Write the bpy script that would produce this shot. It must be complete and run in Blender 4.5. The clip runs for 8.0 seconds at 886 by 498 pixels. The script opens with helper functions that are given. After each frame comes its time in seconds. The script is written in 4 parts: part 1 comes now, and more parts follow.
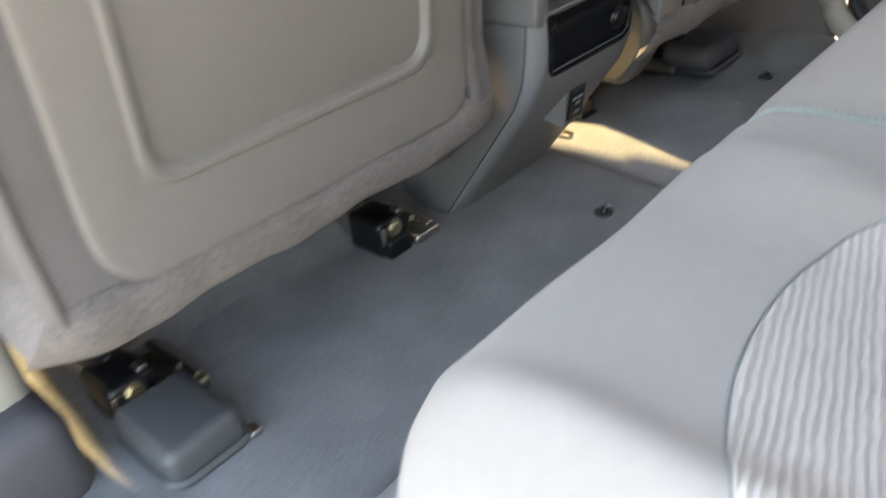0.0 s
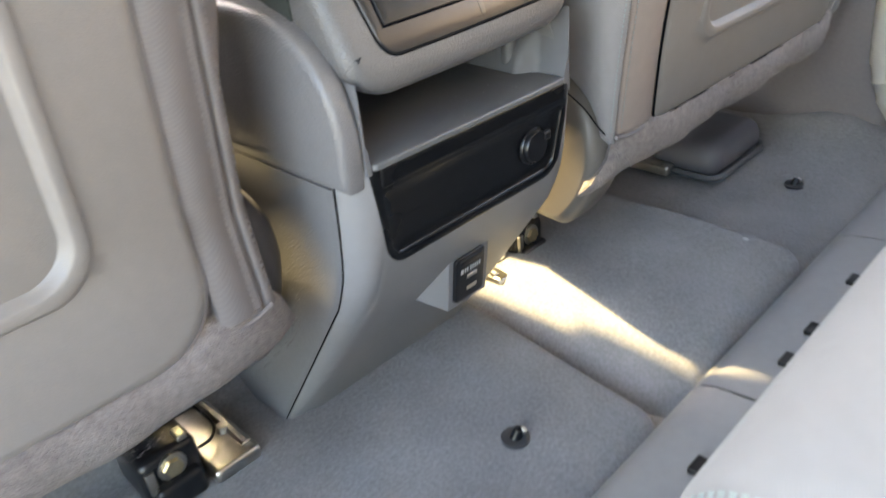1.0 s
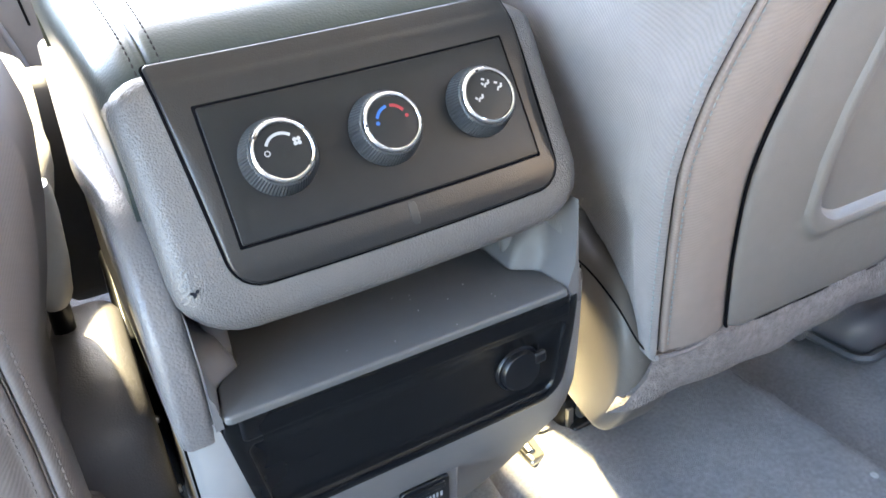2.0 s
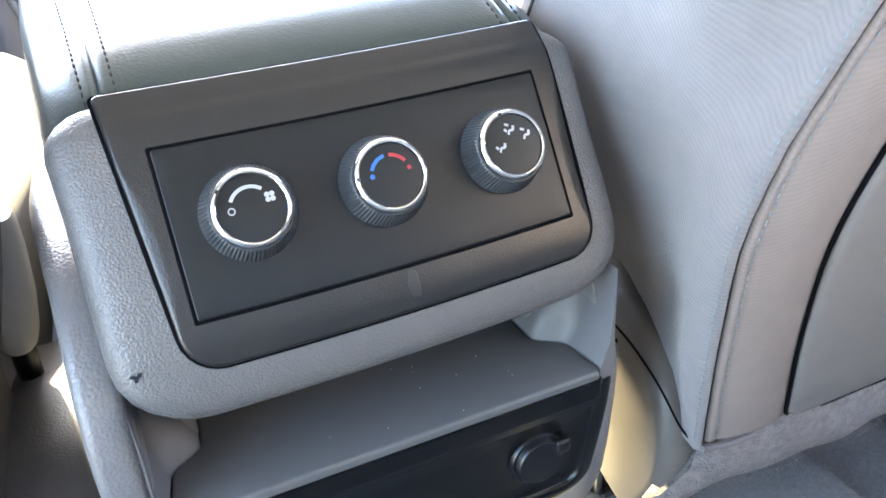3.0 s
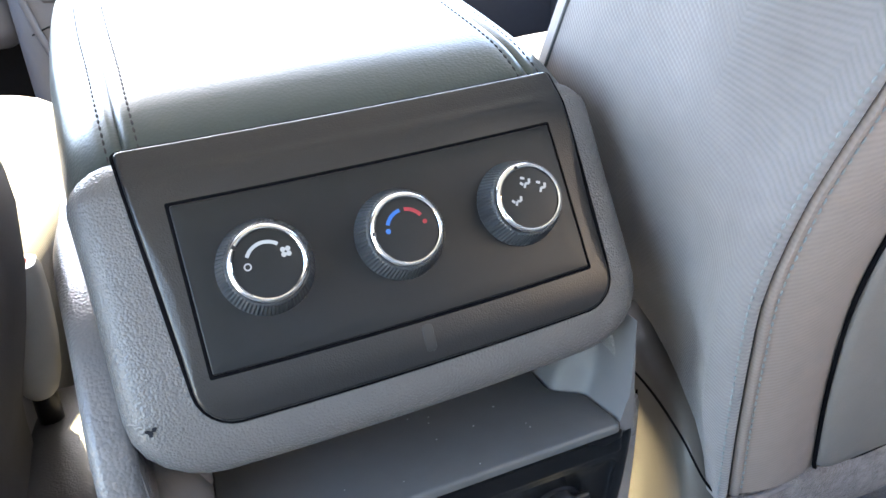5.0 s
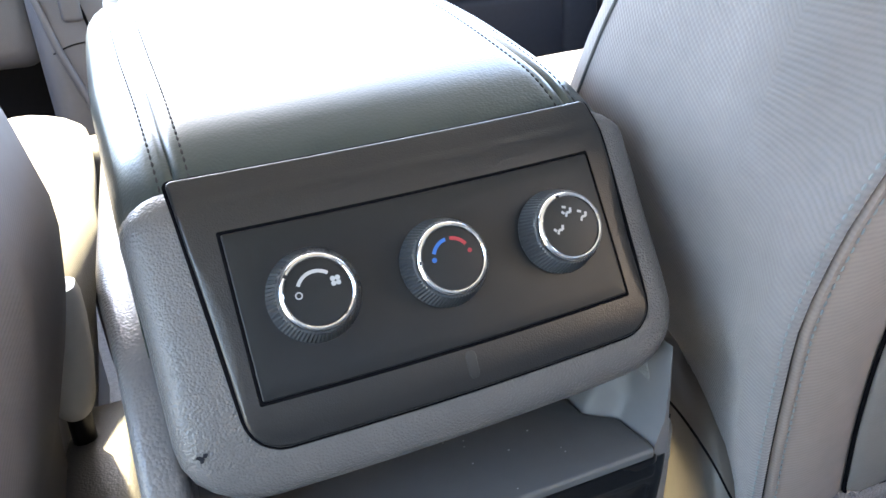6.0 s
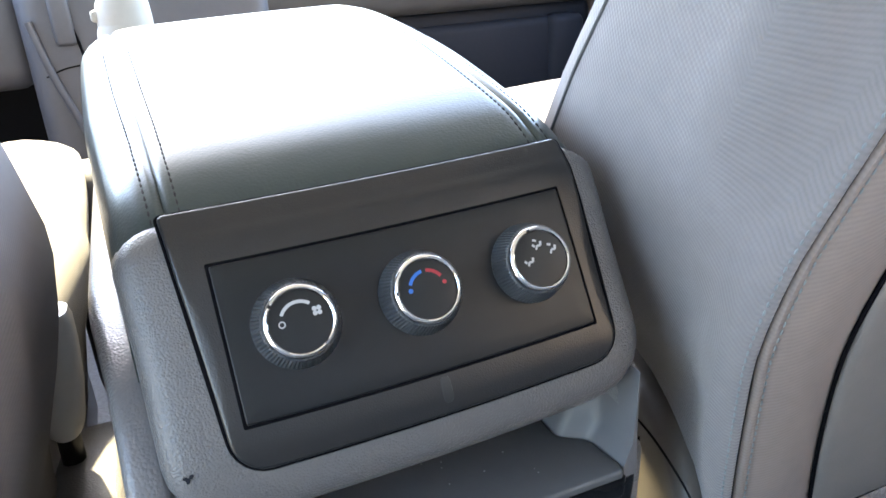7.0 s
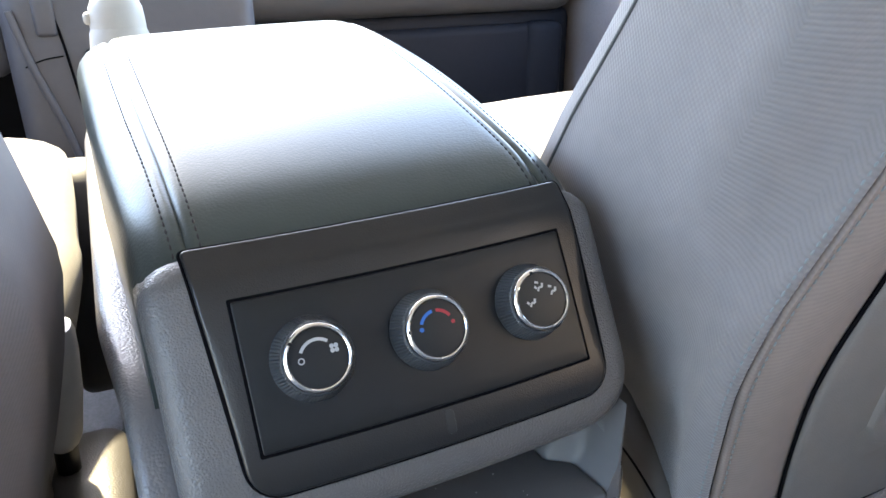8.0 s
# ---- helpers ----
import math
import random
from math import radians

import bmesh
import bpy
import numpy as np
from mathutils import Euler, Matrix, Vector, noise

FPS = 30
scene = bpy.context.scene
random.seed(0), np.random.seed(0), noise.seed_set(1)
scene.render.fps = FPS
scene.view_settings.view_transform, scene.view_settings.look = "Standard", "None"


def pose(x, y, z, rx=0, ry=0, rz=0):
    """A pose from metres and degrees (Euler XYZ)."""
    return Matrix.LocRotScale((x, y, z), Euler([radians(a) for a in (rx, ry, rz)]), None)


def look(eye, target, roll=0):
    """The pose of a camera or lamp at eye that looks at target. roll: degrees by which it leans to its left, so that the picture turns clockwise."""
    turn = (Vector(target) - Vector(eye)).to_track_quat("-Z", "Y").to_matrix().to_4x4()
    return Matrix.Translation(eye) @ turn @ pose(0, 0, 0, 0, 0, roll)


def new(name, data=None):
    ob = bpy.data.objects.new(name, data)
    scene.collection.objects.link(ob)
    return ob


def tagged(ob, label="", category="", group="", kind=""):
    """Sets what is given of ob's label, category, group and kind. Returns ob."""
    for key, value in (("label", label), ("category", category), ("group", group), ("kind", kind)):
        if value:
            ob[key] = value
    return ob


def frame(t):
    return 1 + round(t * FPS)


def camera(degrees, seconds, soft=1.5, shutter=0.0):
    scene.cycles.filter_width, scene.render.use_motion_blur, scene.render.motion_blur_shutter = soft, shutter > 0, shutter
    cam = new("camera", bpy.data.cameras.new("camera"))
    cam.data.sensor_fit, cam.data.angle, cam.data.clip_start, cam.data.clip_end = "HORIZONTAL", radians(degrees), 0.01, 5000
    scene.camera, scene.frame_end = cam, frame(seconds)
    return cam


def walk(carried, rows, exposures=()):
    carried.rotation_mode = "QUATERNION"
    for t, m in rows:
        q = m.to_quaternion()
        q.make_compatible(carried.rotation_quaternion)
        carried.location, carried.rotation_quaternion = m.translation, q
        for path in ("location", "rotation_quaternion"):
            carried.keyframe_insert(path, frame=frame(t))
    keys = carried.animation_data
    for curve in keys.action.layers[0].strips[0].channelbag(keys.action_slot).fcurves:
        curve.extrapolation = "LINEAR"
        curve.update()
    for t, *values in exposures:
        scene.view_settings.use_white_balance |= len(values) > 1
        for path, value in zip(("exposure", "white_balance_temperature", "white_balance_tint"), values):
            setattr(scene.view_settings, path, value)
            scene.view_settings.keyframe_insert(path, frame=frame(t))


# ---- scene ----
cam = camera(62.6, 8.0, shutter=0.3)
PATH = [
    (0, (-0.904, -0.501, 0.592), (0.316, 0.668, -0.478), -5.8),
    (0.2, (-0.792, -0.477, 0.611), (0.47, 0.665, -0.44), -4.9),
    (0.5, (-0.657, -0.431, 0.585), (0.618, 0.72, -0.44), -5.7),
    (0.7, (-0.54, -0.392, 0.555), (0.705, 0.781, -0.482), -5.6),
    (1, (-0.411, -0.359, 0.55), (0.756, 0.906, -0.469), -5.7),
    (1.2, (-0.323, -0.352, 0.545), (0.764, 1.0, -0.451), -5.6),
    (1.5, (-0.216, -0.339, 0.541), (0.732, 1.128, -0.434), -5.3),
    (1.8, (-0.153, -0.314, 0.576), (0.655, 1.24, -0.389), -4.9),
    (2, (-0.143, -0.304, 0.59), (0.653, 1.278, -0.338), -4.9),
    (2.2, (-0.135, -0.301, 0.589), (0.637, 1.304, -0.322), -4.8),
    (3.3, (-0.086, -0.23, 0.582), (0.593, 1.418, -0.325), -3.5),
    (3.5, (-0.086, -0.235, 0.577), (0.581, 1.427, -0.315), -3.7),
    (4, (-0.086, -0.238, 0.594), (0.581, 1.436, -0.274), -3.8),
    (4.2, (-0.088, -0.242, 0.591), (0.589, 1.437, -0.259), -4.0),
    (5.3, (-0.086, -0.234, 0.598), (0.569, 1.469, -0.221), -4.1),
    (5.5, (-0.092, -0.227, 0.602), (0.563, 1.479, -0.21), -4.0),
    (6, (-0.103, -0.234, 0.603), (0.557, 1.481, -0.188), -4.1),
    (6.5, (-0.1, -0.246, 0.609), (0.571, 1.475, -0.158), -3.9),
    (7, (-0.102, -0.251, 0.616), (0.591, 1.469, -0.131), -3.5),
    (7.5, (-0.118, -0.249, 0.645), (0.62, 1.456, -0.096), -1.8),
    (8, (-0.125, -0.25, 0.647), (0.654, 1.421, -0.128), -0.4),
]
walk(cam, [(t, look(eye, target, roll)) for t, eye, target, roll in PATH], [(0.0, 3.62, 8500, 11), (0.2, 3.95, 8700, 11), (0.5, 4.2, 8700, 11), (1.0, 4.72, 8000, 11), (1.5, 5.15, 7300, 10), (2.0, 5.1, 6700, 9), (3.5, 5.05, 6500, 9), (6.0, 4.50, 6600, 9), (7.0, 4.33, 6600, 9), (8.0, 4.0, 6550, 10)])
import functools

# ---------------------------------------------------------------- light
world = bpy.data.worlds.new("sky")
scene.world = world
world.use_nodes = True
wn, wl = world.node_tree.nodes, world.node_tree.links
sky = wn.new("ShaderNodeTexSky")
sky.sky_type = "NISHITA"
sky.sun_disc = False
SUN_EL, SUN_AZ = 46.0, 6.0          # height, and degrees to the left of straight ahead
sky.sun_elevation, sky.sun_rotation = radians(SUN_EL), radians(-SUN_AZ)
wl.new(sky.outputs[0], wn["Background"].inputs[0])
wn["Background"].inputs[1].default_value = 0.15
sun = new("sun", bpy.data.lights.new("sun", "SUN"))
sun.data.energy, sun.data.angle, sun.data.color = 2.0, radians(2.4), (1.0, 0.85, 0.50)
sd = Vector((-math.sin(radians(SUN_AZ)) * math.cos(radians(SUN_EL)), math.cos(radians(SUN_AZ)) * math.cos(radians(SUN_EL)), math.sin(radians(SUN_EL))))
sun.matrix_world = look(sd * 30, (0, 0, 0))


# ---------------------------------------------------------------- materials
def material(name, color, rough=0.5, metal=0.0, vary=0.12, big=6.0, small=90.0, bump=0.0, bump_scale=400.0, kind="noise", spec=0.5, depth=0.001, sheen=0.0, tint=None, coat=0.0, gloss=None):
    """A procedural surface: broad and fine colour variation, and a relief of its own kind."""
    m = bpy.data.materials.new(name)
    m.use_nodes = True
    n, l = m.node_tree.nodes, m.node_tree.links
    b = n["Principled BSDF"]
    co = n.new("ShaderNodeTexCoord")
    broad = n.new("ShaderNodeTexNoise")
    broad.inputs["Scale"].default_value, broad.inputs["Detail"].default_value = big, 4
    fine = n.new("ShaderNodeTexNoise")
    fine.inputs["Scale"].default_value, fine.inputs["Detail"].default_value = small, 3
    l.new(co.outputs["Object"], broad.inputs["Vector"])
    l.new(co.outputs["Object"], fine.inputs["Vector"])
    mean = n.new("ShaderNodeMath")
    mean.operation = "MULTIPLY_ADD"
    mean.inputs[1].default_value, mean.inputs[2].default_value = 0.5, 0.0
    l.new(broad.outputs["Fac"], mean.inputs[0])
    add = n.new("ShaderNodeMath")
    add.operation = "MULTIPLY_ADD"
    add.inputs[1].default_value = 0.5
    l.new(fine.outputs["Fac"], add.inputs[0])
    l.new(mean.outputs[0], add.inputs[2])
    ramp = n.new("ShaderNodeValToRGB")
    dark = [c * (1 - vary) for c in color]
    light = [min(1, c * (1 + vary)) for c in (tint or color)]
    ramp.color_ramp.elements[0].position, ramp.color_ramp.elements[0].color = 0.3, (*dark, 1)
    ramp.color_ramp.elements[1].position, ramp.color_ramp.elements[1].color = 0.7, (*light, 1)
    l.new(add.outputs[0], ramp.inputs[0])
    l.new(ramp.outputs[0], b.inputs["Base Color"])
    b.inputs["Metallic"].default_value = metal
    b.inputs["Specular IOR Level"].default_value = spec
    b.inputs["Sheen Weight"].default_value = sheen
    b.inputs["Coat Weight"].default_value = coat
    if gloss:
        b.inputs["Specular Tint"].default_value = (*gloss, 1)
    rr_ = n.new("ShaderNodeMapRange")
    rr_.inputs[3].default_value, rr_.inputs[4].default_value = rough * 0.88, min(1, rough * 1.12)
    l.new(broad.outputs["Fac"], rr_.inputs[0])
    l.new(rr_.outputs[0], b.inputs["Roughness"])
    if bump:
        bp = n.new("ShaderNodeBump")
        bp.inputs["Strength"].default_value, bp.inputs["Distance"].default_value = bump, depth
        if kind == "noise":
            t = n.new("ShaderNodeTexNoise")
            t.inputs["Scale"].default_value, t.inputs["Detail"].default_value = bump_scale, 5
            l.new(co.outputs["Object"], t.inputs["Vector"])
            l.new(t.outputs["Fac"], bp.inputs["Height"])
        elif kind == "leather":
            warp = n.new("ShaderNodeTexNoise")
            warp.inputs["Scale"].default_value = bump_scale * 0.25
            mix = n.new("ShaderNodeMix")
            mix.data_type = "VECTOR"
            mix.inputs["Factor"].default_value = 0.0011
            l.new(co.outputs["Object"], warp.inputs["Vector"])
            l.new(co.outputs["Object"], mix.inputs[4])
            l.new(warp.outputs["Color"], mix.inputs[5])
            t = n.new("ShaderNodeTexVoronoi")
            t.feature = "SMOOTH_F1"
            t.inputs["Scale"].default_value, t.inputs["Smoothness"].default_value = bump_scale, 0.3
            l.new(mix.outputs[1], t.inputs["Vector"])
            inv = n.new("ShaderNodeMath")
            inv.operation = "SUBTRACT"
            inv.inputs[0].default_value = 1.0
            l.new(t.outputs["Distance"], inv.inputs[1])
            l.new(inv.outputs[0], bp.inputs["Height"])
        elif kind == "weave":
            heights = []
            for turn, sc in ((0.62, bump_scale), (-0.80, bump_scale * 0.83)):
                mp = n.new("ShaderNodeMapping")
                mp.inputs["Rotation"].default_value = (turn, 0.0, turn * 0.5)
                l.new(co.outputs["Object"], mp.inputs["Vector"])
                t = n.new("ShaderNodeTexWave")
                t.bands_direction = "Y"
                t.inputs["Scale"].default_value, t.inputs["Distortion"].default_value = sc, 0.5
                t.inputs["Detail"].default_value, t.inputs["Detail Scale"].default_value = 2.0, 3.0
                l.new(mp.outputs[0], t.inputs["Vector"])
                heights.append(t.outputs["Fac"])
            mul = n.new("ShaderNodeMath")
            mul.operation = "MULTIPLY_ADD"
            mul.inputs[1].default_value = 0.22
            l.new(heights[1], mul.inputs[0])
            l.new(heights[0], mul.inputs[2])
            l.new(mul.outputs[0], bp.inputs["Height"])
            yarn = n.new("ShaderNodeMapRange")
            yarn.inputs[3].default_value, yarn.inputs[4].default_value = 0.955, 1.06
            l.new(mul.outputs[0], yarn.inputs[0])
            tone = n.new("ShaderNodeMix")
            tone.data_type, tone.blend_type = "RGBA", "MULTIPLY"
            tone.inputs["Factor"].default_value = 1.0
            l.new(ramp.outputs[0], tone.inputs[6])
            l.new(yarn.outputs[0], tone.inputs[7])
            l.new(tone.outputs[2], b.inputs["Base Color"])
        l.new(bp.outputs[0], b.inputs["Normal"])
    return m


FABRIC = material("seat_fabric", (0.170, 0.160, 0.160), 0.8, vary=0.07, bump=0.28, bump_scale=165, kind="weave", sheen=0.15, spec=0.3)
BOARD = material("seatback_board", (0.168, 0.154, 0.144), 0.48, vary=0.06, bump=0.15, bump_scale=900, kind="leather", spec=0.5)
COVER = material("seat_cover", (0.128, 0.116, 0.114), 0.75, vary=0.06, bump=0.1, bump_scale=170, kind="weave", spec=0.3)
ROLL = material("brown_grey_roll_cloth", (0.205, 0.172, 0.155), 0.8, vary=0.07, bump=0.14, bump_scale=170, kind="weave", spec=0.3)
SHIELD = material("brown_shield_plastic", (0.098, 0.088, 0.078), 0.45, vary=0.06, bump=0.15, bump_scale=800, kind="leather", spec=0.4, depth=0.0006)
SKIRT = material("fuzzy_felt", (0.180, 0.158, 0.150), 1.0, vary=0.38, small=160, bump=0.9, bump_scale=500, depth=0.003, sheen=0.12, spec=0.1)
CARPET = material("grey_carpet", (0.182, 0.182, 0.187), 1.0, vary=0.36, big=9, small=240, bump=0.9, bump_scale=1100, depth=0.002, sheen=0.2, spec=0.1)
PLASTIC = material("grey_grained_plastic", (0.092, 0.090, 0.091), 0.36, vary=0.05, bump=0.50, bump_scale=860, kind="leather", spec=0.45, depth=0.0008)
PLASTIC_FINE = material("grey_fine_plastic", (0.166, 0.166, 0.172), 0.5, vary=0.05, bump=0.12, bump_scale=1500, kind="leather", spec=0.45)
SIDEPLASTIC = material("grey_side_plastic", (0.122, 0.121, 0.126), 0.36, vary=0.06, bump=0.45, bump_scale=620, kind="leather", spec=0.45, depth=0.0007)
CHEEK = material("smooth_grey_plastic", (0.104, 0.105, 0.111), 0.5, vary=0.05, bump=0.08, bump_scale=1500, spec=0.4)
TRAYMAT = material("tray_plastic", (0.074, 0.077, 0.081), 0.40, vary=0.08, bump=0.06, bump_scale=1800, spec=0.45)
# the bezel's warm gloss tint puts the brown reflections into its colour
BEZEL = material("dark_bezel_plastic", (0.0100, 0.0112, 0.0128), 0.30, vary=0.1, bump=0.17, bump_scale=1300, kind="leather", spec=0.46, depth=0.0006, gloss=(1.0, 0.94, 0.88))
PLATE = material("black_plate_plastic", (0.0070, 0.0080, 0.0090), 0.36, vary=0.12, bump=0.05, bump_scale=2000, spec=0.27)
GLOSS = material("glossy_black_plastic", (0.0045, 0.005, 0.006), 0.27, vary=0.1, spec=0.22)
RUBBED = material("rubbed_bezel_plastic", (0.017, 0.017, 0.018), 0.34, vary=0.1)
BLACK = material("black_plastic", (0.007, 0.0075, 0.009), 0.30, vary=0.15, bump=0.05, bump_scale=900, spec=0.34)
GAP = material("dark_gap", (0.004, 0.004, 0.005), 0.9, spec=0.02)
RUBBER = material("black_rubber", (0.034, 0.037, 0.041), 0.40, vary=0.15)
CHROME = material("chrome", (0.72, 0.70, 0.67), 0.06, metal=1.0, vary=0.02)
STEEL = material("steel", (0.5, 0.48, 0.44), 0.3, metal=1.0, vary=0.2, bump=0.1, bump_scale=120)
BRASS = material("warm_metal", (0.6, 0.5, 0.32), 0.35, metal=1.0, vary=0.2)
LEATHER = material("armrest_leather", (0.037, 0.044, 0.042), 0.30, vary=0.06, bump=0.13, bump_scale=620, kind="leather", spec=0.30, depth=0.0007, gloss=(0.86, 1.0, 0.94))
THREAD = material("grey_thread", (0.17, 0.195, 0.20), 0.8, vary=0.1)
THREAD_DARK = material("dark_thread", (0.014, 0.014, 0.014), 0.8, vary=0.1)
THREAD_GREY = material("slate_thread", (0.055, 0.058, 0.058), 0.8, vary=0.1)
WHITE = material("white_print", (0.32, 0.33, 0.335), 0.6, vary=0.02)
BLUE = material("blue_print", (0.012, 0.10, 0.36), 0.6, vary=0.02)
RED = material("red_print", (0.26, 0.014, 0.022), 0.6, vary=0.02)
BEIGE = material("beige_plastic", (0.42, 0.39, 0.345), 0.5, vary=0.06, bump=0.1, bump_scale=900, kind="leather")
SILL = material("grey_sill_plastic", (0.235, 0.235, 0.24), 0.5, vary=0.07, bump=0.15, bump_scale=900, kind="leather")
KICK = material("grey_brown_kick_carpet", (0.19, 0.168, 0.162), 1.0, vary=0.08, small=160, bump=0.6, bump_scale=700, depth=0.002, spec=0.1)
HEADLINER = material("headliner_cloth", (0.68, 0.67, 0.65), 0.95, vary=0.05, bump=0.2, bump_scale=800)
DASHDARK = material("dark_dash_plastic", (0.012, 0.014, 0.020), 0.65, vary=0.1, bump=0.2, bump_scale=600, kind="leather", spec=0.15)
STACK = material("slate_grey_plastic", (0.078, 0.076, 0.085), 0.5, vary=0.06, bump=0.2, bump_scale=700, kind="leather")
ASPHALT = material("concrete_paving", (0.27, 0.255, 0.235), 0.95, vary=0.3, bump=0.5, bump_scale=200)
BODYPAINT = material("car_paint", (0.35, 0.36, 0.37), 0.3, vary=0.03)
STUCCO = material("tan_render", (0.58, 0.46, 0.35), 0.95, vary=0.15, big=1.5, small=30, bump=0.4, bump_scale=120)
REDTAB = material("red_tab", (0.5, 0.06, 0.03), 0.4, vary=0.05)


# ---------------------------------------------------------------- builders
def thing(name, at, label, category, group="", kind=""):
    e = new(name)
    e.empty_display_size = 0.05
    e.matrix_basis = Matrix.Translation(at)
    return tagged(e, label, category, group, kind)


def part(name, bm, mat, parent=None, label="", smooth=40):
    """Links a bmesh as one mesh object, under a thing or under a part."""
    me = bpy.data.meshes.new(name)
    bmesh.ops.recalc_face_normals(bm, faces=bm.faces[:])
    for e in bm.edges:
        if len(e.link_faces) == 2 and e.calc_face_angle(0) > radians(smooth):
            e.smooth = False
    for f in bm.faces:
        f.smooth = True
    bm.to_mesh(me)
    bm.free()
    me.materials.append(mat)
    ob = new(name, me)
    if parent:
        ob.parent = parent
        if parent.type == "EMPTY":
            ob.matrix_parent_inverse = parent.matrix_basis.inverted()
    if label:
        ob["label"] = label
    return ob


def setting(name, bm, mat, label, category, smooth=40):
    return tagged(part(name, bm, mat, None, "", smooth), label, category, "", "structure")


def bridge(bm, loops, close=True, cap0=True, cap1=True):
    """Quads between loops of equal length; each loop is a list of points."""
    rows = [[bm.verts.new(p) for p in lp] for lp in loops]
    n = len(rows[0])
    for a, b in zip(rows, rows[1:]):
        for i in range(n if close else n - 1):
            j = (i + 1) % n
            bm.faces.new((a[i], a[j], b[j], b[i]))
    if close and cap0:
        bm.faces.new(rows[0])
    if close and cap1:
        bm.faces.new(rows[-1])
    return rows


def rr(w, h, r, nc=6, ns=8, cx=0.0, cy=0.0, rb=None):
    """A rounded rectangle with divided sides; rb: the radius of the two lower corners."""
    rb = r if rb is None else rb
    out = []
    corners = [(w / 2, -h / 2, rb, -90), (w / 2, h / 2, r, 0), (-w / 2, h / 2, r, 90), (-w / 2, -h / 2, rb, 180)]
    pts = []
    for x, y, rad, a0 in corners:
        rad = max(1e-5, min(rad, w / 2 - 1e-5, h / 2 - 1e-5))
        ox, oy = x - math.copysign(rad, x), y - math.copysign(rad, y)
        pts.append([(ox + rad * math.cos(radians(a0 + 90 * i / nc)), oy + rad * math.sin(radians(a0 + 90 * i / nc))) for i in range(nc + 1)])
    for k in range(4):
        out += pts[k]
        a, b = pts[k][-1], pts[(k + 1) % 4][0]
        out += [(a[0] + (b[0] - a[0]) * i / ns, a[1] + (b[1] - a[1]) * i / ns) for i in range(1, ns)]
    return [(x + cx, y + cy) for x, y in out]


def panel(where, w, h, r, edge, depth, cx=0.0, cy=0.0, rb=None, shape=None, rings=5, nc=6, ns=8, hole=None, bm=None):
    """A slab with rounded outline and rounded edge, laid on a surface: where(u, v, d) gives the place d proud of it."""
    bm = bm or bmesh.new()
    shape = shape or (lambda u, v: (u, v))
    loops = []
    steps = [(0.0, -depth)] if depth > edge else []
    for i in range(5):
        a = math.pi / 2 * i / 4
        steps.append((edge * (1 - math.cos(a)), -edge * (1 - math.sin(a))))
    if not hole:
        lim = min(w, h) / 2 - 0.0006
        steps += [(edge + (lim - edge) * i / rings, 0.0) for i in range(1, rings + 1)]
    for ins, d in steps:
        lp = rr(w - 2 * ins, h - 2 * ins, max(r - ins, 0.0004), nc, ns, cx, cy, max((r if rb is None else rb) - ins, 0.0004))
        loops.append([where(*shape(u, v), d) for u, v in lp])
    if hole:
        ins = edge
        a = [shape(u, v) for u, v in rr(w - 2 * ins, h - 2 * ins, max(r - ins, 0.0004), nc, ns, cx, cy, max((r if rb is None else rb) - ins, 0.0004))]
        b = hole
        for k in range(1, 7):
            f = k / 6
            loops.append([where(p[0] + (q[0] - p[0]) * f, p[1] + (q[1] - p[1]) * f, 0.0) for p, q in zip(a, b)])
        loops.append([where(u, v, -0.004) for u, v in b])
    bridge(bm, loops, cap0=not hole, cap1=not hole)
    return bm


def curve(points, n):
    """n points on a smooth line through the given ones (Catmull-Rom), evenly spaced."""
    P = [Vector(p) for p in points]
    Q = [2 * P[0] - P[1]] + P + [2 * P[-1] - P[-2]]
    raw = []
    for i in range(1, len(Q) - 2):
        for k in range(24):
            t = k / 24
            a, b, c, d = Q[i - 1], Q[i], Q[i + 1], Q[i + 2]
            raw.append(0.5 * (2 * b + (c - a) * t + (2 * a - 5 * b + 4 * c - d) * t * t + (3 * b - a - 3 * c + d) * t ** 3))
    raw.append(P[-1])
    acc = [0.0]
    for a, b in zip(raw, raw[1:]):
        acc.append(acc[-1] + (b - a).length)
    out, j = [], 0
    for i in range(n):
        s = acc[-1] * i / (n - 1)
        while j < len(acc) - 2 and acc[j + 1] < s:
            j += 1
        f = (s - acc[j]) / max(1e-9, acc[j + 1] - acc[j])
        out.append(raw[j].lerp(raw[j + 1], min(1, max(0, f))))
    return out


def tube(points, radius, sides=8, bm=None, squash=None):
    """A rod along points; radius: a number or one for each point."""
    bm = bm or bmesh.new()
    P = [Vector(p) for p in points]
    loops = []
    up = Vector((0.13, 0.31, 0.94))
    for i, p in enumerate(P):
        t = (P[min(i + 1, len(P) - 1)] - P[max(i - 1, 0)]).normalized()
        a = t.cross(up).normalized()
        b = t.cross(a).normalized()
        rad = radius[i] if isinstance(radius, (list, tuple)) else radius
        loops.append([p + a * rad * math.cos(2 * math.pi * k / sides) + b * rad * math.sin(2 * math.pi * k / sides) for k in range(sides)])
    bridge(bm, loops)
    return bm


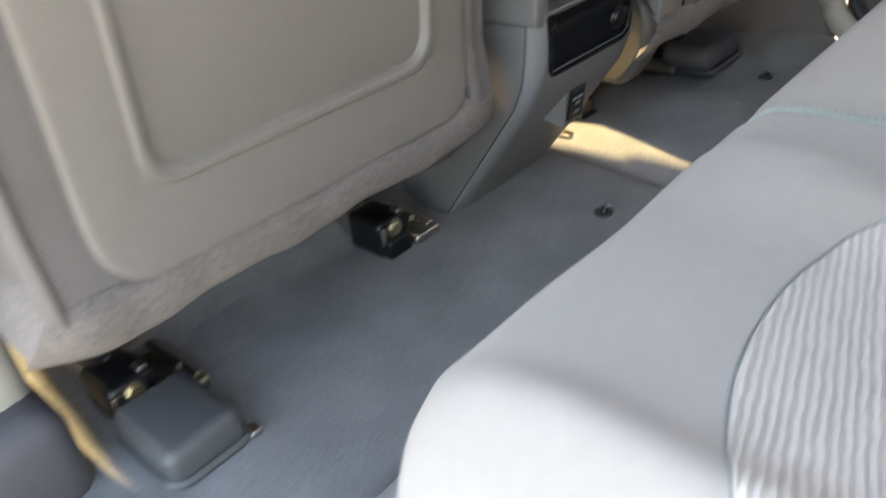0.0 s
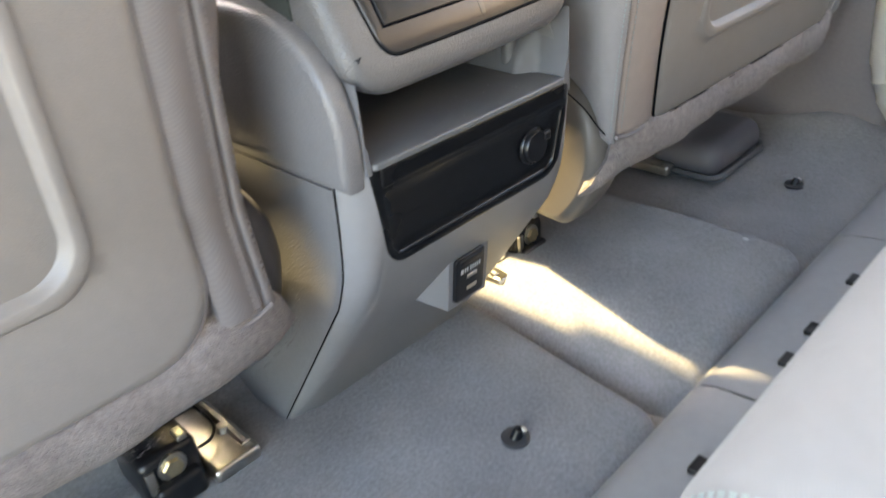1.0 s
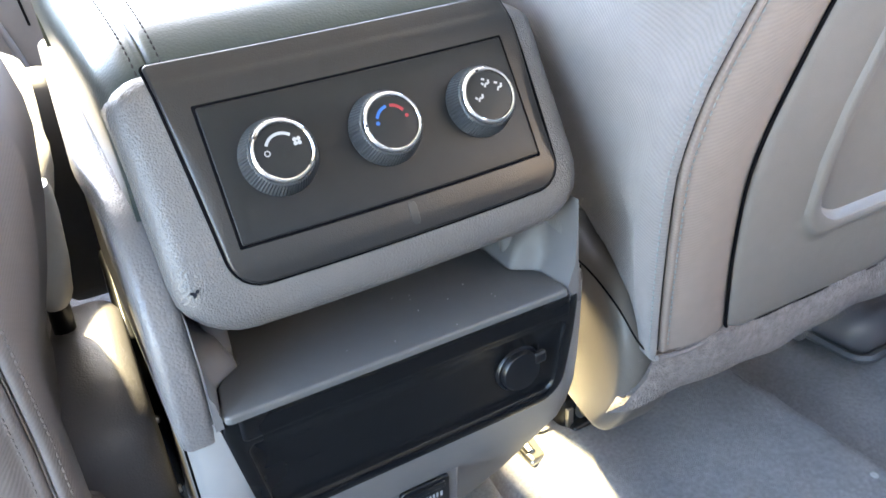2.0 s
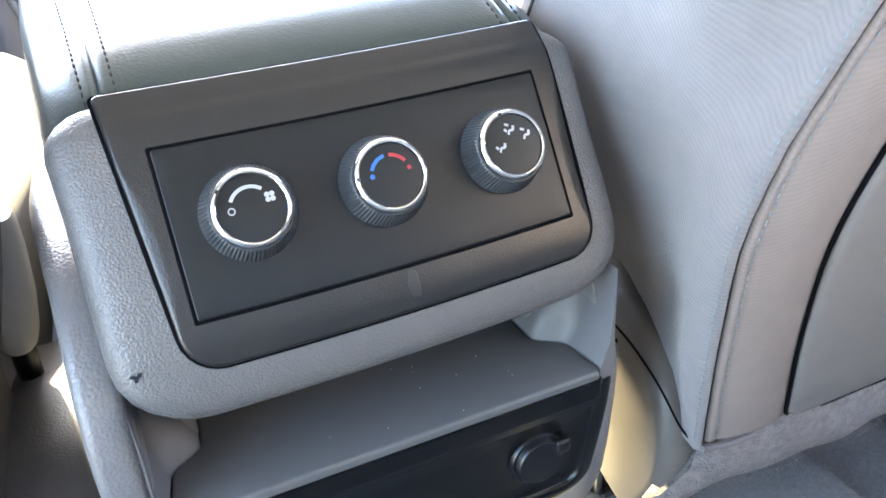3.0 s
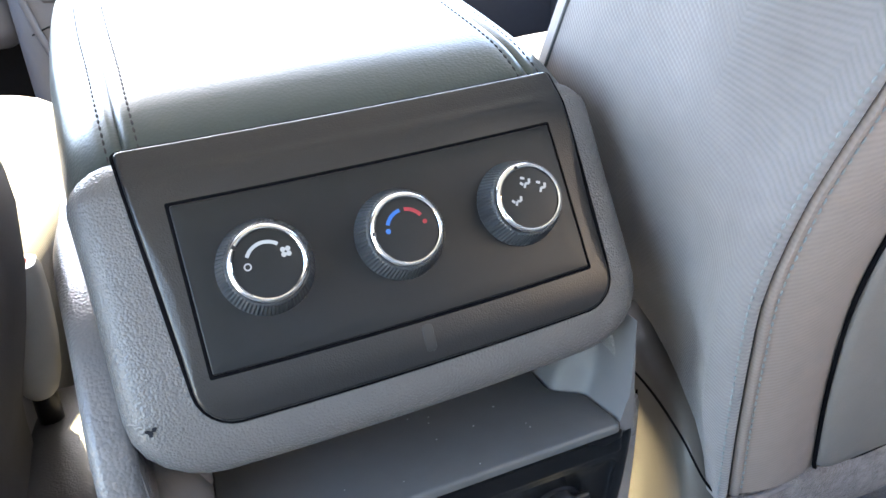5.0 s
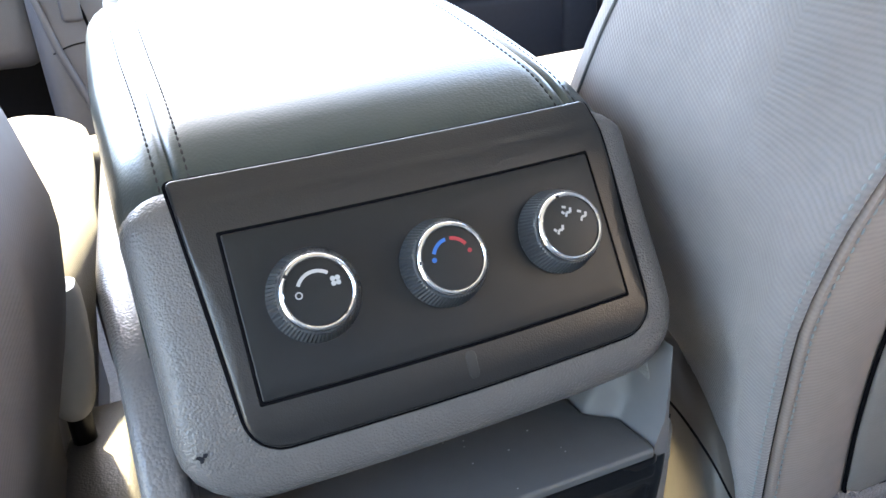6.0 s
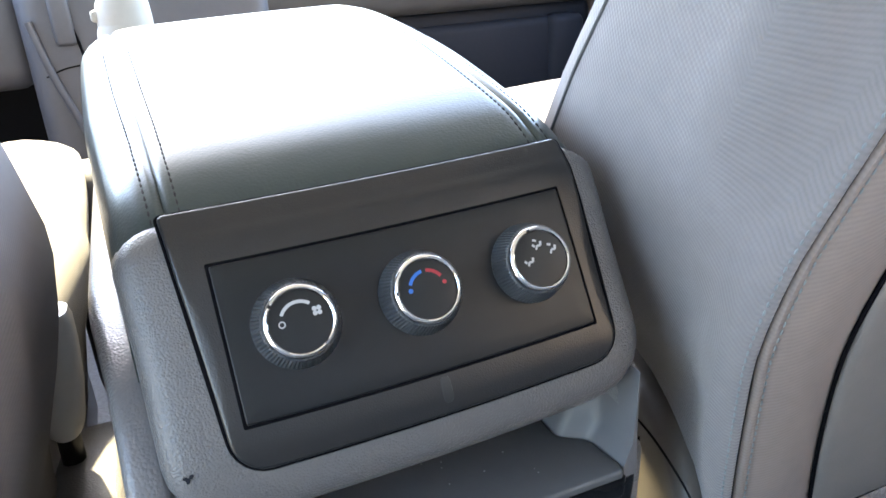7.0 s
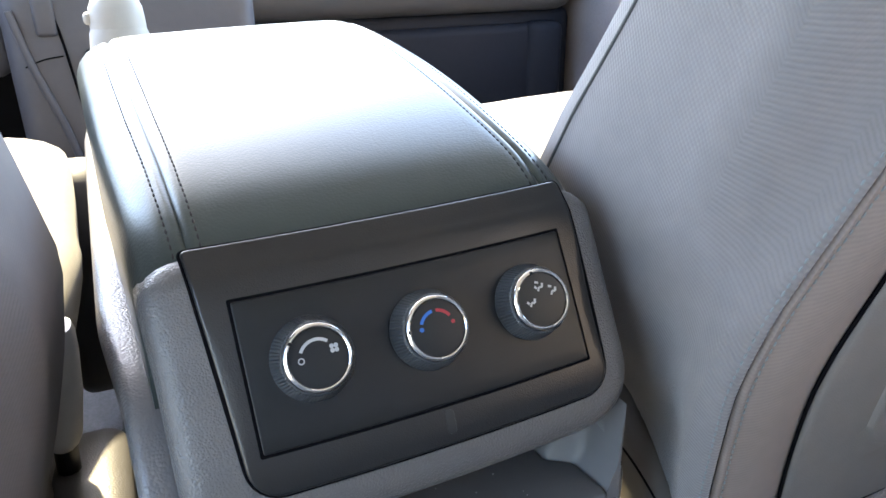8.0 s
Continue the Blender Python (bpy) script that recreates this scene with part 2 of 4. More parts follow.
def stitches(points, radius, length, gap):
    """A row of short threads along a smooth line, half sunk into the cloth."""
    bm = bmesh.new()
    P = [Vector(p) for p in points]
    total = sum((b - a).length for a, b in zip(P, P[1:]))
    n = max(2, int(total / (length + gap)))
    Q = curve(points, n * 3 + 1)
    for i in range(n):
        a, b = Q[3 * i], Q[3 * i + 2]
        m = (a + b) / 2
        tube([a, a.lerp(m, 0.5), m, b.lerp(m, 0.5), b], [radius * 0.4, radius, radius * 1.1, radius, radius * 0.4], 5, bm)
    return bm


def box(x0, x1, y0, y1, z0, z1, r=0.004, seg=3, bm=None):
    """A block with rounded edges."""
    bm = bm or bmesh.new()
    cx, cy, w, h = (x0 + x1) / 2, (y0 + y1) / 2, x1 - x0, y1 - y0
    r = min(r, w / 2.1, h / 2.1, (z1 - z0) / 2.1)
    loops = []
    for sgn in (-1, 1):
        for i in range(seg + 1):
            a = math.pi / 2 * (i / seg)
            if sgn < 0:
                ins, z = r * (1 - math.sin(a)), z0 + r * (1 - math.cos(a))
            else:
                ins, z = r * (1 - math.cos(a)), z1 - r * (1 - math.sin(a))
            loops.append([(u, v, z) for u, v in rr(w - 2 * ins, h - 2 * ins, max(r - ins, 0.0003), seg, 1, cx, cy)])
    bridge(bm, loops)
    return bm


def slab(outline, x0, x1, r, seg=4):
    """A plate between x0 and x1 with the given outline in y and z (counter-clockwise), its edges rounded."""
    bm = bmesh.new()
    P = [Vector((p[0], p[1])) for p in outline]
    n = len(P)
    nrm = []
    for i in range(n):
        t = P[(i + 1) % n] - P[i - 1]
        nrm.append(Vector((-t.y, t.x)).normalized())
    loops = []
    for sgn in (-1, 1):
        for i in range(seg + 1):
            a = math.pi / 2 * i / seg
            if sgn < 0:
                ins, x = r * (1 - math.sin(a)), x0 + r * (1 - math.cos(a))
            else:
                ins, x = r * (1 - math.cos(a)), x1 - r * (1 - math.sin(a))
            loops.append([(x, *(p + q * ins)) for p, q in zip(P, nrm)])
    bridge(bm, loops)
    return bm


def flat(z0):
    return lambda u, v, d: (u, v, z0 + d)


class Profile:
    """A smooth line in y and z, from below upwards, that faces the rear."""

    def __init__(self, pts, n=160):
        self.p = curve([(0, a, b) for a, b in pts], n)
        self.length = sum((b - a).length for a, b in zip(self.p, self.p[1:]))

    def at(self, s):
        f = max(0.0, min(0.99999, s / self.length)) * (len(self.p) - 1)
        i = int(f)
        a, b = self.p[i], self.p[i + 1]
        t = (self.p[min(i + 2, len(self.p) - 1)] - self.p[max(i - 1, 0)]).normalized()
        return a.lerp(b, f - i), Vector((0, -t.z, t.y))

    def at_z(self, z):
        best = min(range(len(self.p)), key=lambda i: abs(self.p[i].z - z))
        return self.length * best / (len(self.p) - 1)


# ---------------------------------------------------------------- the car's shell
def shell():
    bm = box(-60, 60, -60, 60, -0.75, -0.45, 0.01)
    bmesh.ops.scale(bm, vec=(40, 40, 1), verts=bm.verts[:])
    setting("ground", bm, ASPHALT, "pale concrete ground outside the car", "ground")
    bm = box(-0.92, 1.0, -1.6, 1.7, -0.12, -0.035, 0.01)
    setting("floor", bm, CARPET, "dark grey carpeted floor pan of the car", "floor")
    # added out of view: throws warm light and reflections onto the console's right side
    setting("backdrop", box(2.3, 11.0, -5.4, -5.0, -0.46, 4.2, 0.02), STUCCO, "unseen tan wall added behind the car as a warm reflector", "wall")
    # roof, with the windscreen's upper edge in front
    bm = box(-0.92, 0.90, -1.6, 1.0, 1.20, 1.24, 0.015)
    setting("ceiling", bm, HEADLINER, "pale cloth headliner over the seats", "ceiling")
    # the closed side
    setting("wall_right_front", box(0.93, 0.99, -0.05, 1.7, -0.03, 0.62, 0.03), KICK, "grey-brown carpeted panel of the far front door", "door panel")
    setting("wall_right_rear", box(0.95, 1.01, -1.6, -0.06, -0.03, 0.62, 0.03), SIDEPLASTIC, "grey moulded panel of the far rear door", "door panel")
    # sun blocker, added out of sight between the far seat and door
    setting("trim", box(0.745, 0.94, 0.06, 0.70, 0.28, 0.40, 0.04), STACK, "unseen dark grey block added to keep sun off the far floor", "armrest")
    band = curve([(0.935, -0.02, 0.64), (0.93, -0.02, 0.40), (0.925, -0.022, 0.22), (0.925, -0.035, 0.12), (0.925, -0.075, 0.055), (0.925, -0.16, 0.028), (0.925, -0.5, 0.02), (0.925, -1.2, 0.02)], 60)
    setting("trim", tube(band, 0.027, 14), BEIGE, "beige foot of a door pillar running into the sill", "pillar")
    setting("trim", tube([p + Vector((0.012, -0.036, 0.016)) for p in band], 0.016, 10), RUBBER, "black rubber door seal along the pillar", "door seal")
    setting("trim", box(0.925, 0.955, -0.42, -0.20, 0.17, 0.20, 0.008), BEIGE, "pale ledge of the pull pocket in the far rear door", "door pocket")
    for y0, y1 in ((-0.08, 0.03), (-1.1, -0.98)):
        setting("trim", box(0.88, 0.96, y0, y1, 0.60, 1.22, 0.03), BEIGE, "beige trim of a roof pillar", "pillar")
    setting("wall_left_front", box(-0.99, -0.86, 0.32, 1.7, -0.03, 0.76, 0.03), BEIGE, "beige moulded panel of the closed front door", "door panel")
    setting("trim", box(-1.00, -0.785, 0.20, 0.32, -0.03, 1.22, 0.03), BEIGE, "beige trim of a door pillar", "pillar")
    setting("trim", box(-0.99, -0.778, 0.15, 0.345, -0.03, 0.11, 0.03), STACK, "dark moulded trim round the foot of the door pillar", "trim")
    # unseen panel, added to close the rear quarter and dim the left-rear light
    setting("wall_left_rear", box(-0.99, -0.90, -1.6, -0.86, -0.03, 1.22, 0.03), BEIGE, "unseen beige panel added to cut light from the left rear", "panel")
    setting("wall_rear", box(-0.9, 0.99, -1.66, -1.6, -0.03, 0.62, 0.02), BEIGE, "grey trim panel behind the seats", "panel")
    setting("trim", box(-0.95, -0.83, -1.6, 0.21, -0.09, 0.012, 0.02), SILL, "grey plastic door sill trim beside the carpet", "sill")


shell()


# ---------------------------------------------------------------- floor carpets
def ease(t):
    t = max(0.0, min(1.0, t))
    return t * t * (3 - 2 * t)


def carpets():
    def low(u, v, d):
        worn = 0.0016 * noise.noise(Vector((u * 9, v * 9, 0.4)))
        return (u, v, 0.032 * ease((v - 0.27) / 0.05) + 0.5 * max(0, v - 0.85) + worn + d)
    left = panel(low, 0.965, 1.30, 0.03, 0.018, 0.05, cx=-0.3375, cy=0.55, rings=30, ns=30, shape=lambda u, v: (u + 0.11 * (min(v, 0.3) - 0.15) * ease((u + 0.3) / 0.4), v))
    setting("carpet_left", left, CARPET, "dark grey carpet in front of the rear seat", "carpet")
    # the footwell's shade, laid over the carpet as an added black sheet
    t = thing("footwell_shade", (-0.45, 0.72, 0.03), "black sheet added for the dimness of the front footwell", "floor mat")
    part("mat", panel(lambda u, v, d: low(u, v, d + 0.022), 0.56, 0.46, 0.04, 0.003, 0.006, cx=-0.44, cy=0.80, rings=12, ns=16), RUBBER, t)

    def hump(u, v, d):
        worn = 0.002 * noise.noise(Vector((u * 12, v * 12, 2.4)))
        side = 0.038 * ease((u - 0.145) / 0.11) ** 0.7
        return (u, v, -0.016 + side + 0.005 * math.sin((v + 0.1) * 9) + worn + d)
    mid = panel(hump, 0.332, 0.36, 0.04, 0.022, 0.06, cx=0.316, cy=0.08, rings=18, ns=18, shape=lambda u, v: (u + (0.006 * noise.noise(Vector((v * 22, 0, 7)))) * ease((u - 0.38) / 0.1) - 0.05 * (0.15 - v) * ease((0.25 - u) / 0.1), v))
    setting("carpet_middle", mid, CARPET, "raised dark grey carpet pad on the tunnel", "carpet")

    def far(u, v, d):
        mound = 0.04 * math.exp(-((u - 0.90) / 0.075) ** 2 - ((v - 0.03) / 0.09) ** 2)
        return (u, v, -0.016 + mound + 0.10 * ease((u - 0.86) / 0.1) * 0.3 + 0.5 * max(0, v - 0.85) + 0.002 * noise.noise(Vector((u * 9, v * 9, 5))) + d)
    right = panel(far, 0.49, 1.30, 0.05, 0.026, 0.05, cx=0.71, cy=0.55, rings=20, ns=24)
    setting("carpet_right", right, CARPET, "dark grey carpet before the far seat", "carpet")

carpets()


# ---------------------------------------------------------------- centre console
LOW = Profile([(0.215, -0.03), (0.196, 0.0), (0.122, 0.105), (0.066, 0.185), (0.0535, 0.2025), (0.0500, 0.2080), (0.0480, 0.2130), (0.036, 0.245), (0.030, 0.29), (0.027, 0.338)])
POD = Profile([(0.020, 0.386), (0.020, 0.400), (0.023, 0.413), (0.031, 0.433), (0.0665, 0.495), (0.079, 0.5085), (0.096, 0.520), (0.115, 0.528)])
HALF = 0.112                          # where the fascia's corner begins


def wrap(u, s, d):
    """The rear fascia: flat in the middle, rounded round both corners."""
    p, n = LOW.at(s)
    r = 0.028
    wide = HALF + 0.006 * max(0, 0.25 - p.z) / 0.25
    a = min(max(abs(u) - wide, 0.0) / r, math.pi / 2)
    rest = max(abs(u) - wide - r * math.pi / 2, 0.0)
    x = min(abs(u), wide) + (r + d) * math.sin(a)
    back = r - (r + d) * math.cos(a) + rest
    sg = 1 if u >= 0 else -1
    return (sg * x, p.y + n.y * d * 0 + back, p.z + n.z * d * 0.3)


def cant(p):
    """The pod and the lid sit slightly askew on the console, their far ends higher."""
    x, z = p[0] - 0.003, p[2] - 0.455
    c, q = math.cos(0.027), math.sin(0.027)
    return Vector((0.003 + x * c - z * q, p[1], 0.455 + x * q + z * c))


def on_pod(u, s, d):
    p, n = POD.at(s)
    deep = min(0.0, d + 0.014)
    p = p + n * max(d, -0.014)
    return cant((u, p.y - deep + 0.35 * u * u, p.z))


def scoop(u, s):
    """Depth of the finger scoops moulded into both ends of the bezel."""
    b = (s - 0.040) / 0.074
    if not 0 < b < 1:
        return 0.0
    half = 0.1022 * (1 + 0.5 * (s - 0.09))
    x = half - abs(u - 0.0035)
    w = 0.0062 * math.sin(math.pi * b) ** 0.6
    if x > w:
        return 0.0
    return 0.0015 * math.sin(math.pi * b) ** 0.7 * (1 - max(0.0, x) / w) ** 1.15


def console():
    t = thing("center_console", (0, 0.3, 0), "grey plastic centre console between the front seats", "console")
    s0, s1 = LOW.at_z(-0.02), LOW.length
    sp0, sp1 = LOW.at_z(0.243), LOW.at_z(0.3355)
    hole = rr(0.232, sp1 - sp0, 0.004, 6, 8, 0.003, (sp0 + sp1) / 2, 0.020)
    hole = [(0.003 + (u - 0.003) * (1 + 1.35 * (v - (sp0 + sp1) / 2)), v) for u, v in hole]
    fascia = panel(wrap, 0.294, s1 - s0, 0.003, 0.0025, 0.006, cy=(s0 + s1) / 2, hole=hole, ns=8)
    part("fascia", fascia, PLASTIC_FINE, t)
    # core behind the fascia
    loops = []
    for i in range(25):
        sc = LOW.at_z(-0.03) + (LOW.at_z(0.322) - LOW.at_z(-0.03)) * i / 24
        p, n = LOW.at(sc)
        half = [(0.118, p.y + 0.028, p.z)]
        half += [wrap(0.1475 + 0.0085 * k / 4, sc, 0.0) for k in range(5)] + [wrap(0.2, sc, 0.0)]
        half = [(x, y + 0.0003, p.z) for x, y, z in half] + [(half[-1][0], 1.0, p.z)]
        loops.append([(-x, y, z) for x, y, z in half[::-1]] + half)
    bm = bmesh.new()
    bridge(bm, loops)
    part("body", bm, SIDEPLASTIC, t, smooth=60)
    for sg in (-1, 1):
        part("joint", tube([Vector(wrap(sg * 0.1473, sc, 0.0)) for sc in np.linspace(s0, s1, 40)], 0.0007, 6), GAP, t)
    heel = curve([(0, 0.60, 0.15), (0, 0.64, 0.135), (0, 0.72, 0.14), (0, 0.76, 0.20), (0, 0.76, 0.34), (0, 0.70, 0.41), (0, 0.62, 0.42), (0, 0.585, 0.36), (0, 0.58, 0.24), (0, 0.585, 0.17)], 40)
    part("heel_panel", slab([(p.y, p.z) for p in heel], -0.205, -0.142, 0.016), STACK, t, "grey trim beside the pedals")
    # tray floor, stepping in at both sides behind its rear edge
    def tray_half(v):
        return 0.1140 - 0.0030 * ease((v - 0.028) / 0.026) - 0.0165 * ease((v - 0.053) / 0.016)
    tray_shape = lambda u, v: (-0.002 + (u + 0.002) * tray_half(v) / 0.117, v)
    tray = panel(lambda u, v, d: (u, v, 0.3396 + d + 0.035 * (v - 0.03)), 0.234, 0.304, 0.004, 0.0022, 0.0048, cx=-0.002, cy=0.1755, shape=tray_shape, ns=60)
    part("tray", tray, TRAYMAT, t, "dark grey open tray")
    # tray's rear wall
    part("tray_back", box(-0.118, 0.118, 0.20, 0.22, 0.33, 0.43, 0.004), TRAYMAT, t)
    # pillars at both sides of the tray, running on into the side panels
    edge = curve([(0, 0.030, 0.322), (0, 0.027, 0.350), (0, 0.030, 0.382), (0, 0.046, 0.412), (0, 0.080, 0.438), (0, 0.125, 0.449), (0, 0.22, 0.452), (0, 0.40, 0.456)], 30)
    line = [(p.y, p.z) for p in edge] + [(0.62, 0.456), (0.8, 0.43), (1.0, 0.40), (1.0, 0.322), (0.6, 0.322), (0.3, 0.322), (0.1, 0.322)]
    line = line[::-1]
    lean = curve([(0, 0.030, 0.322), (0, 0.029, 0.337), (0, 0.036, 0.362), (0, 0.048, 0.386), (0, 0.068, 0.412), (0, 0.105, 0.436), (0, 0.15, 0.448), (0, 0.22, 0.452), (0, 0.40, 0.456)], 30)
    rim_line = line[:7] + [(p.y, p.z) for p in lean][::-1]
    for sg in (-1, 1):
        a, b = sorted((sg * 0.1195, sg * (0.150 if sg < 0 else 0.1275)))
        bm = slab(line if sg < 0 else rim_line, a, b, 0.0085 if sg < 0 else 0.0030)
        if sg < 0:
            for v in bm.verts:
                f = (0.022 + 0.0095 * ease((v.co.y - 0.06) / 0.12)) / 0.0315
                v.co.x = -0.1195 - (-v.co.x - 0.1195) * f
        part("side_panel", bm, SIDEPLASTIC, t, smooth=50)
        # round rib on the inner wall, with the pod's hinge pin on it
        bm = bmesh.new()
        rows = []
        for v in np.linspace(0.0265, 0.22, 56):
            e, z0 = tray_half(v) + 0.0009, 0.3396 + 0.035 * (v - 0.03)
            inner = min(sg * (-0.002) + e, 0.1178)
            boss = ease((v - 0.056) / 0.014)
            knee = inner + (0.1195 - inner) * (0.55 - 0.30 * boss)
            rows.append([(sg * x, v, z) for x, z in ((inner, z0 - 0.008), (inner, z0 - 0.0006), (inner + 0.0008, z0 + 0.0010), (knee, z0 + 0.010 + 0.003 * boss), (knee + 0.002, z0 + 0.014 + 0.004 * boss), (0.1200, z0 + 0.034), (0.1208, z0 + 0.06), (0.1215, z0 - 0.008))])
        bridge(bm, rows)
        part("tray_cheek", bm, CHEEK, t, "grey cheek beside the tray", smooth=50)
        # round rib on the cheek, with the pod's hinge pin on it
        part("tray_rib", tube([(sg * 0.1035, 0.082, 0.340), (sg * 0.1035, 0.082, 0.366), (sg * 0.1035, 0.082, 0.3685)], [0.0072, 0.0072, 0.0064], 20), CHEEK, t, "round rib under the pod")
        part("hinge_pin", tube([(sg * 0.1030, 0.0825, 0.368), (sg * 0.1030, 0.0825, 0.380), (sg * 0.1030, 0.0835, 0.402)], [0.0062, 0.0062, 0.0055], 16), BLACK, t)
    # pod frame, bezel and plate
    sA, sB = 0.0, POD.at_z(0.5155)
    frame_shape = lambda u, v: (u * (1 + 0.30 * max(0, v - 0.09)) - 0.001, v)
    part("pod_frame", panel(on_pod, 0.250, sB - sA + 0.001, 0.024, 0.012, 0.16, cx=0.001, cy=(sA + sB) / 2, rb=0.036, shape=frame_shape, rings=8, ns=12), PLASTIC, t, "grey leather-grained frame of the control pod")
    b0, b1 = 0.0272, 0.1496
    bz_shape = lambda u, v: (0.0024 + 0.022 * (0.15 - v) + u * (1 + 0.5 * (v - 0.09)), v)
    part("gap", panel(lambda u, s, d: on_pod(u, s, d + 0.0006), 0.2074, b1 - b0 + 0.0030, 0.004, 0.0003, 0.0004, cy=(b1 + b0) / 2, rb=0.0165, shape=bz_shape, ns=12), GAP, t)
    bezel = part("bezel", panel(lambda u, s, d: on_pod(u, s, d + 0.0022 - scoop(u, s)), 0.2044, b1 - b0 + 0.0005, 0.003, 0.0016, 0.003, cy=(b1 + b0) / 2, rb=0.0150, shape=bz_shape, rings=64, ns=40), BEZEL, t, "dark grey bezel, its gloss tinted warm for the brown reflections")
    p0, p1 = 0.0478, 0.1196
    part("plate_gap", panel(lambda u, s, d: on_pod(u, s, d + 0.0026), 0.1822, p1 - p0 + 0.0032, 0.001, 0.0002, 0.0004, cx=0.0035, cy=(p0 + p1) / 2, ns=12), GAP, bezel)
    part("plate", panel(lambda u, s, d: on_pod(u, s, d + 0.0034), 0.179, p1 - p0, 0.0012, 0.0006, 0.0008, cx=0.0035, cy=(p0 + p1) / 2, ns=12), PLATE, bezel, "matt black control plate")
    part("smudge", panel(lambda u, s, d: on_pod(u, s, d + 0.00245), 0.005, 0.012, 0.002, 0.0002, 0.0003, cx=0.006, cy=p0 - 0.009, rings=2), RUBBED, bezel, "pale rubbed smudge")
    bm = bmesh.new()
    for k in range(9):
        cx, cs = -0.1145 + random.uniform(-0.0022, 0.0022), 0.0315 + random.uniform(-0.0015, 0.0015)
        panel(lambda u, s, d: on_pod(u, s, d + 0.0004), random.uniform(0.0004, 0.0016), random.uniform(0.0003, 0.0007), 0.0002, 0.0001, 0.0002, cx=cx, cy=cs, rings=1, nc=2, ns=1, bm=bm)
    part("scuff", bm, DASHDARK, t, "dark scuff mark")
    bm = bmesh.new()
    for k in range(13):
        cx, cy, z = random.uniform(-0.09, 0.09), random.uniform(0.03, 0.10), 0.3408
        q = random.uniform(0.00015, 0.0004)
        box(cx - q * 1.6, cx + q * 1.6, cy - q, cy + q, z + 0.035 * (cy - 0.03) - 0.0012, z + 0.035 * (cy - 0.03) - 0.0008, 0.0001, 1, bm)
    tagged(part("dust", bm, WHITE, t, "specks of dust on the tray"), kind="stuff")
    return t, bezel, (p0 + p1) / 2


CONSOLE, BEZEL_OB, PLATE_S = console()


# ---------------------------------------------------------------- knobs
def knob(name, x, label, notch):
    p, n = POD.at(PLATE_S + 0.0025)
    up = Vector((0, -n.z, n.y)) * -1
    if up.z < 0:
        up = -up
    right = Vector((1, 0, 0))
    o = p + n * 0.0036 + Vector((x, 0.35 * x * x, 0))

    def place(a, rad, h):
        return cant(o + right * rad * 0.92 * math.sin(a) + up * rad * 0.92 * math.cos(a) + n * h * 0.92)
    t = tagged(new(name), label, "control knob", "climate control knobs")
    t.matrix_basis = Matrix.Translation(cant(o))
    bm = bmesh.new()
    N = 144
    loops = []
    for rad, h, rib in ((0.0222, 0.0, 0), (0.0224, 0.001, 0), (0.0223, 0.0016, 1), (0.0194, 0.0122, 1), (0.0182, 0.0133, 0), (0.0150, 0.0135, 0)):
        loops.append([place(2 * math.pi * i / N, rad - (0.0006 if rib and i % 2 else 0), h) for i in range(N)])
    bridge(bm, loops)
    part("knob_body", bm, RUBBER, t, "ribbed black knob body", smooth=25)
    bm = bmesh.new()
    loops = []
    for rad, h in ((0.0176, 0.0128), (0.0179, 0.0142), (0.0177, 0.0154), (0.0170, 0.0164), (0.0160, 0.0168), (0.0154, 0.0164), (0.0152, 0.0157), (0.0152, 0.0130)):
        loops.append([place(2 * math.pi * i / 96, rad, h) for i in range(96)])
    bridge(bm, loops + [loops[0]], cap0=False, cap1=False)
    bmesh.ops.remove_doubles(bm, verts=bm.verts[:], dist=1e-6)
    ring = part("ring", bm, CHROME, t, "polished chrome ring")
    bm = bmesh.new()
    bridge(bm, [[place(2 * math.pi * i / 64, rad, h) for i in range(64)] for rad, h in ((0.0153, 0.0130), (0.0153, 0.0152), (0.0150, 0.0156), (0.0100, 0.0159), (0.004, 0.0160), (0.0004, 0.0160))])
    face = part("dial_face", bm, PLATE, t, "smooth matt black dial face")
    # pointer mark across the ring
    bm = bmesh.new()
    na = radians(notch)
    loops = []
    for rad in (0.0151, 0.0165, 0.0178):
        hh = {0.0151: 0.0165, 0.0165: 0.0171, 0.0178: 0.0152}[rad]
        loops.append([place(na - 0.055, rad, hh - 0.001), place(na - 0.055, rad, hh), place(na + 0.055, rad, hh), place(na + 0.055, rad, hh - 0.001)])
    bridge(bm, loops)
    part("pointer", bm, BLACK, ring)
    return t, face, place


def arc(place, r0, r1, a0, a1, h=0.0158, n=24, bm=None):
    bm = bm or bmesh.new()
    rows = []
    for i in range(n + 1):
        a = radians(a0 + (a1 - a0) * i / n)
        hh = h
        rows.append([place(a, r0, hh + 0.0001), place(a, r1, hh + 0.0001), place(a, r1, hh + 0.0003), place(a, r0, hh + 0.0003)])
    bridge(bm, rows)
    return bm


def dots(place, spots, h=0.0159):
    """Small printed discs: (angle, distance, size)."""
    bm = bmesh.new()
    for a, rad, size in spots:
        a = radians(a)
        cx, cy = rad * math.sin(a), rad * math.cos(a)
        loops = []
        for hh in (h + 0.0001, h + 0.0003):
            lp = []
            for i in range(18):
                b = 2 * math.pi * i / 18
                x, y = cx + size * math.cos(b), cy + size * math.sin(b)
                lp.append(place(math.atan2(x, y), math.hypot(x, y), hh))
            loops.append(lp)
        bridge(bm, loops)
    return bm


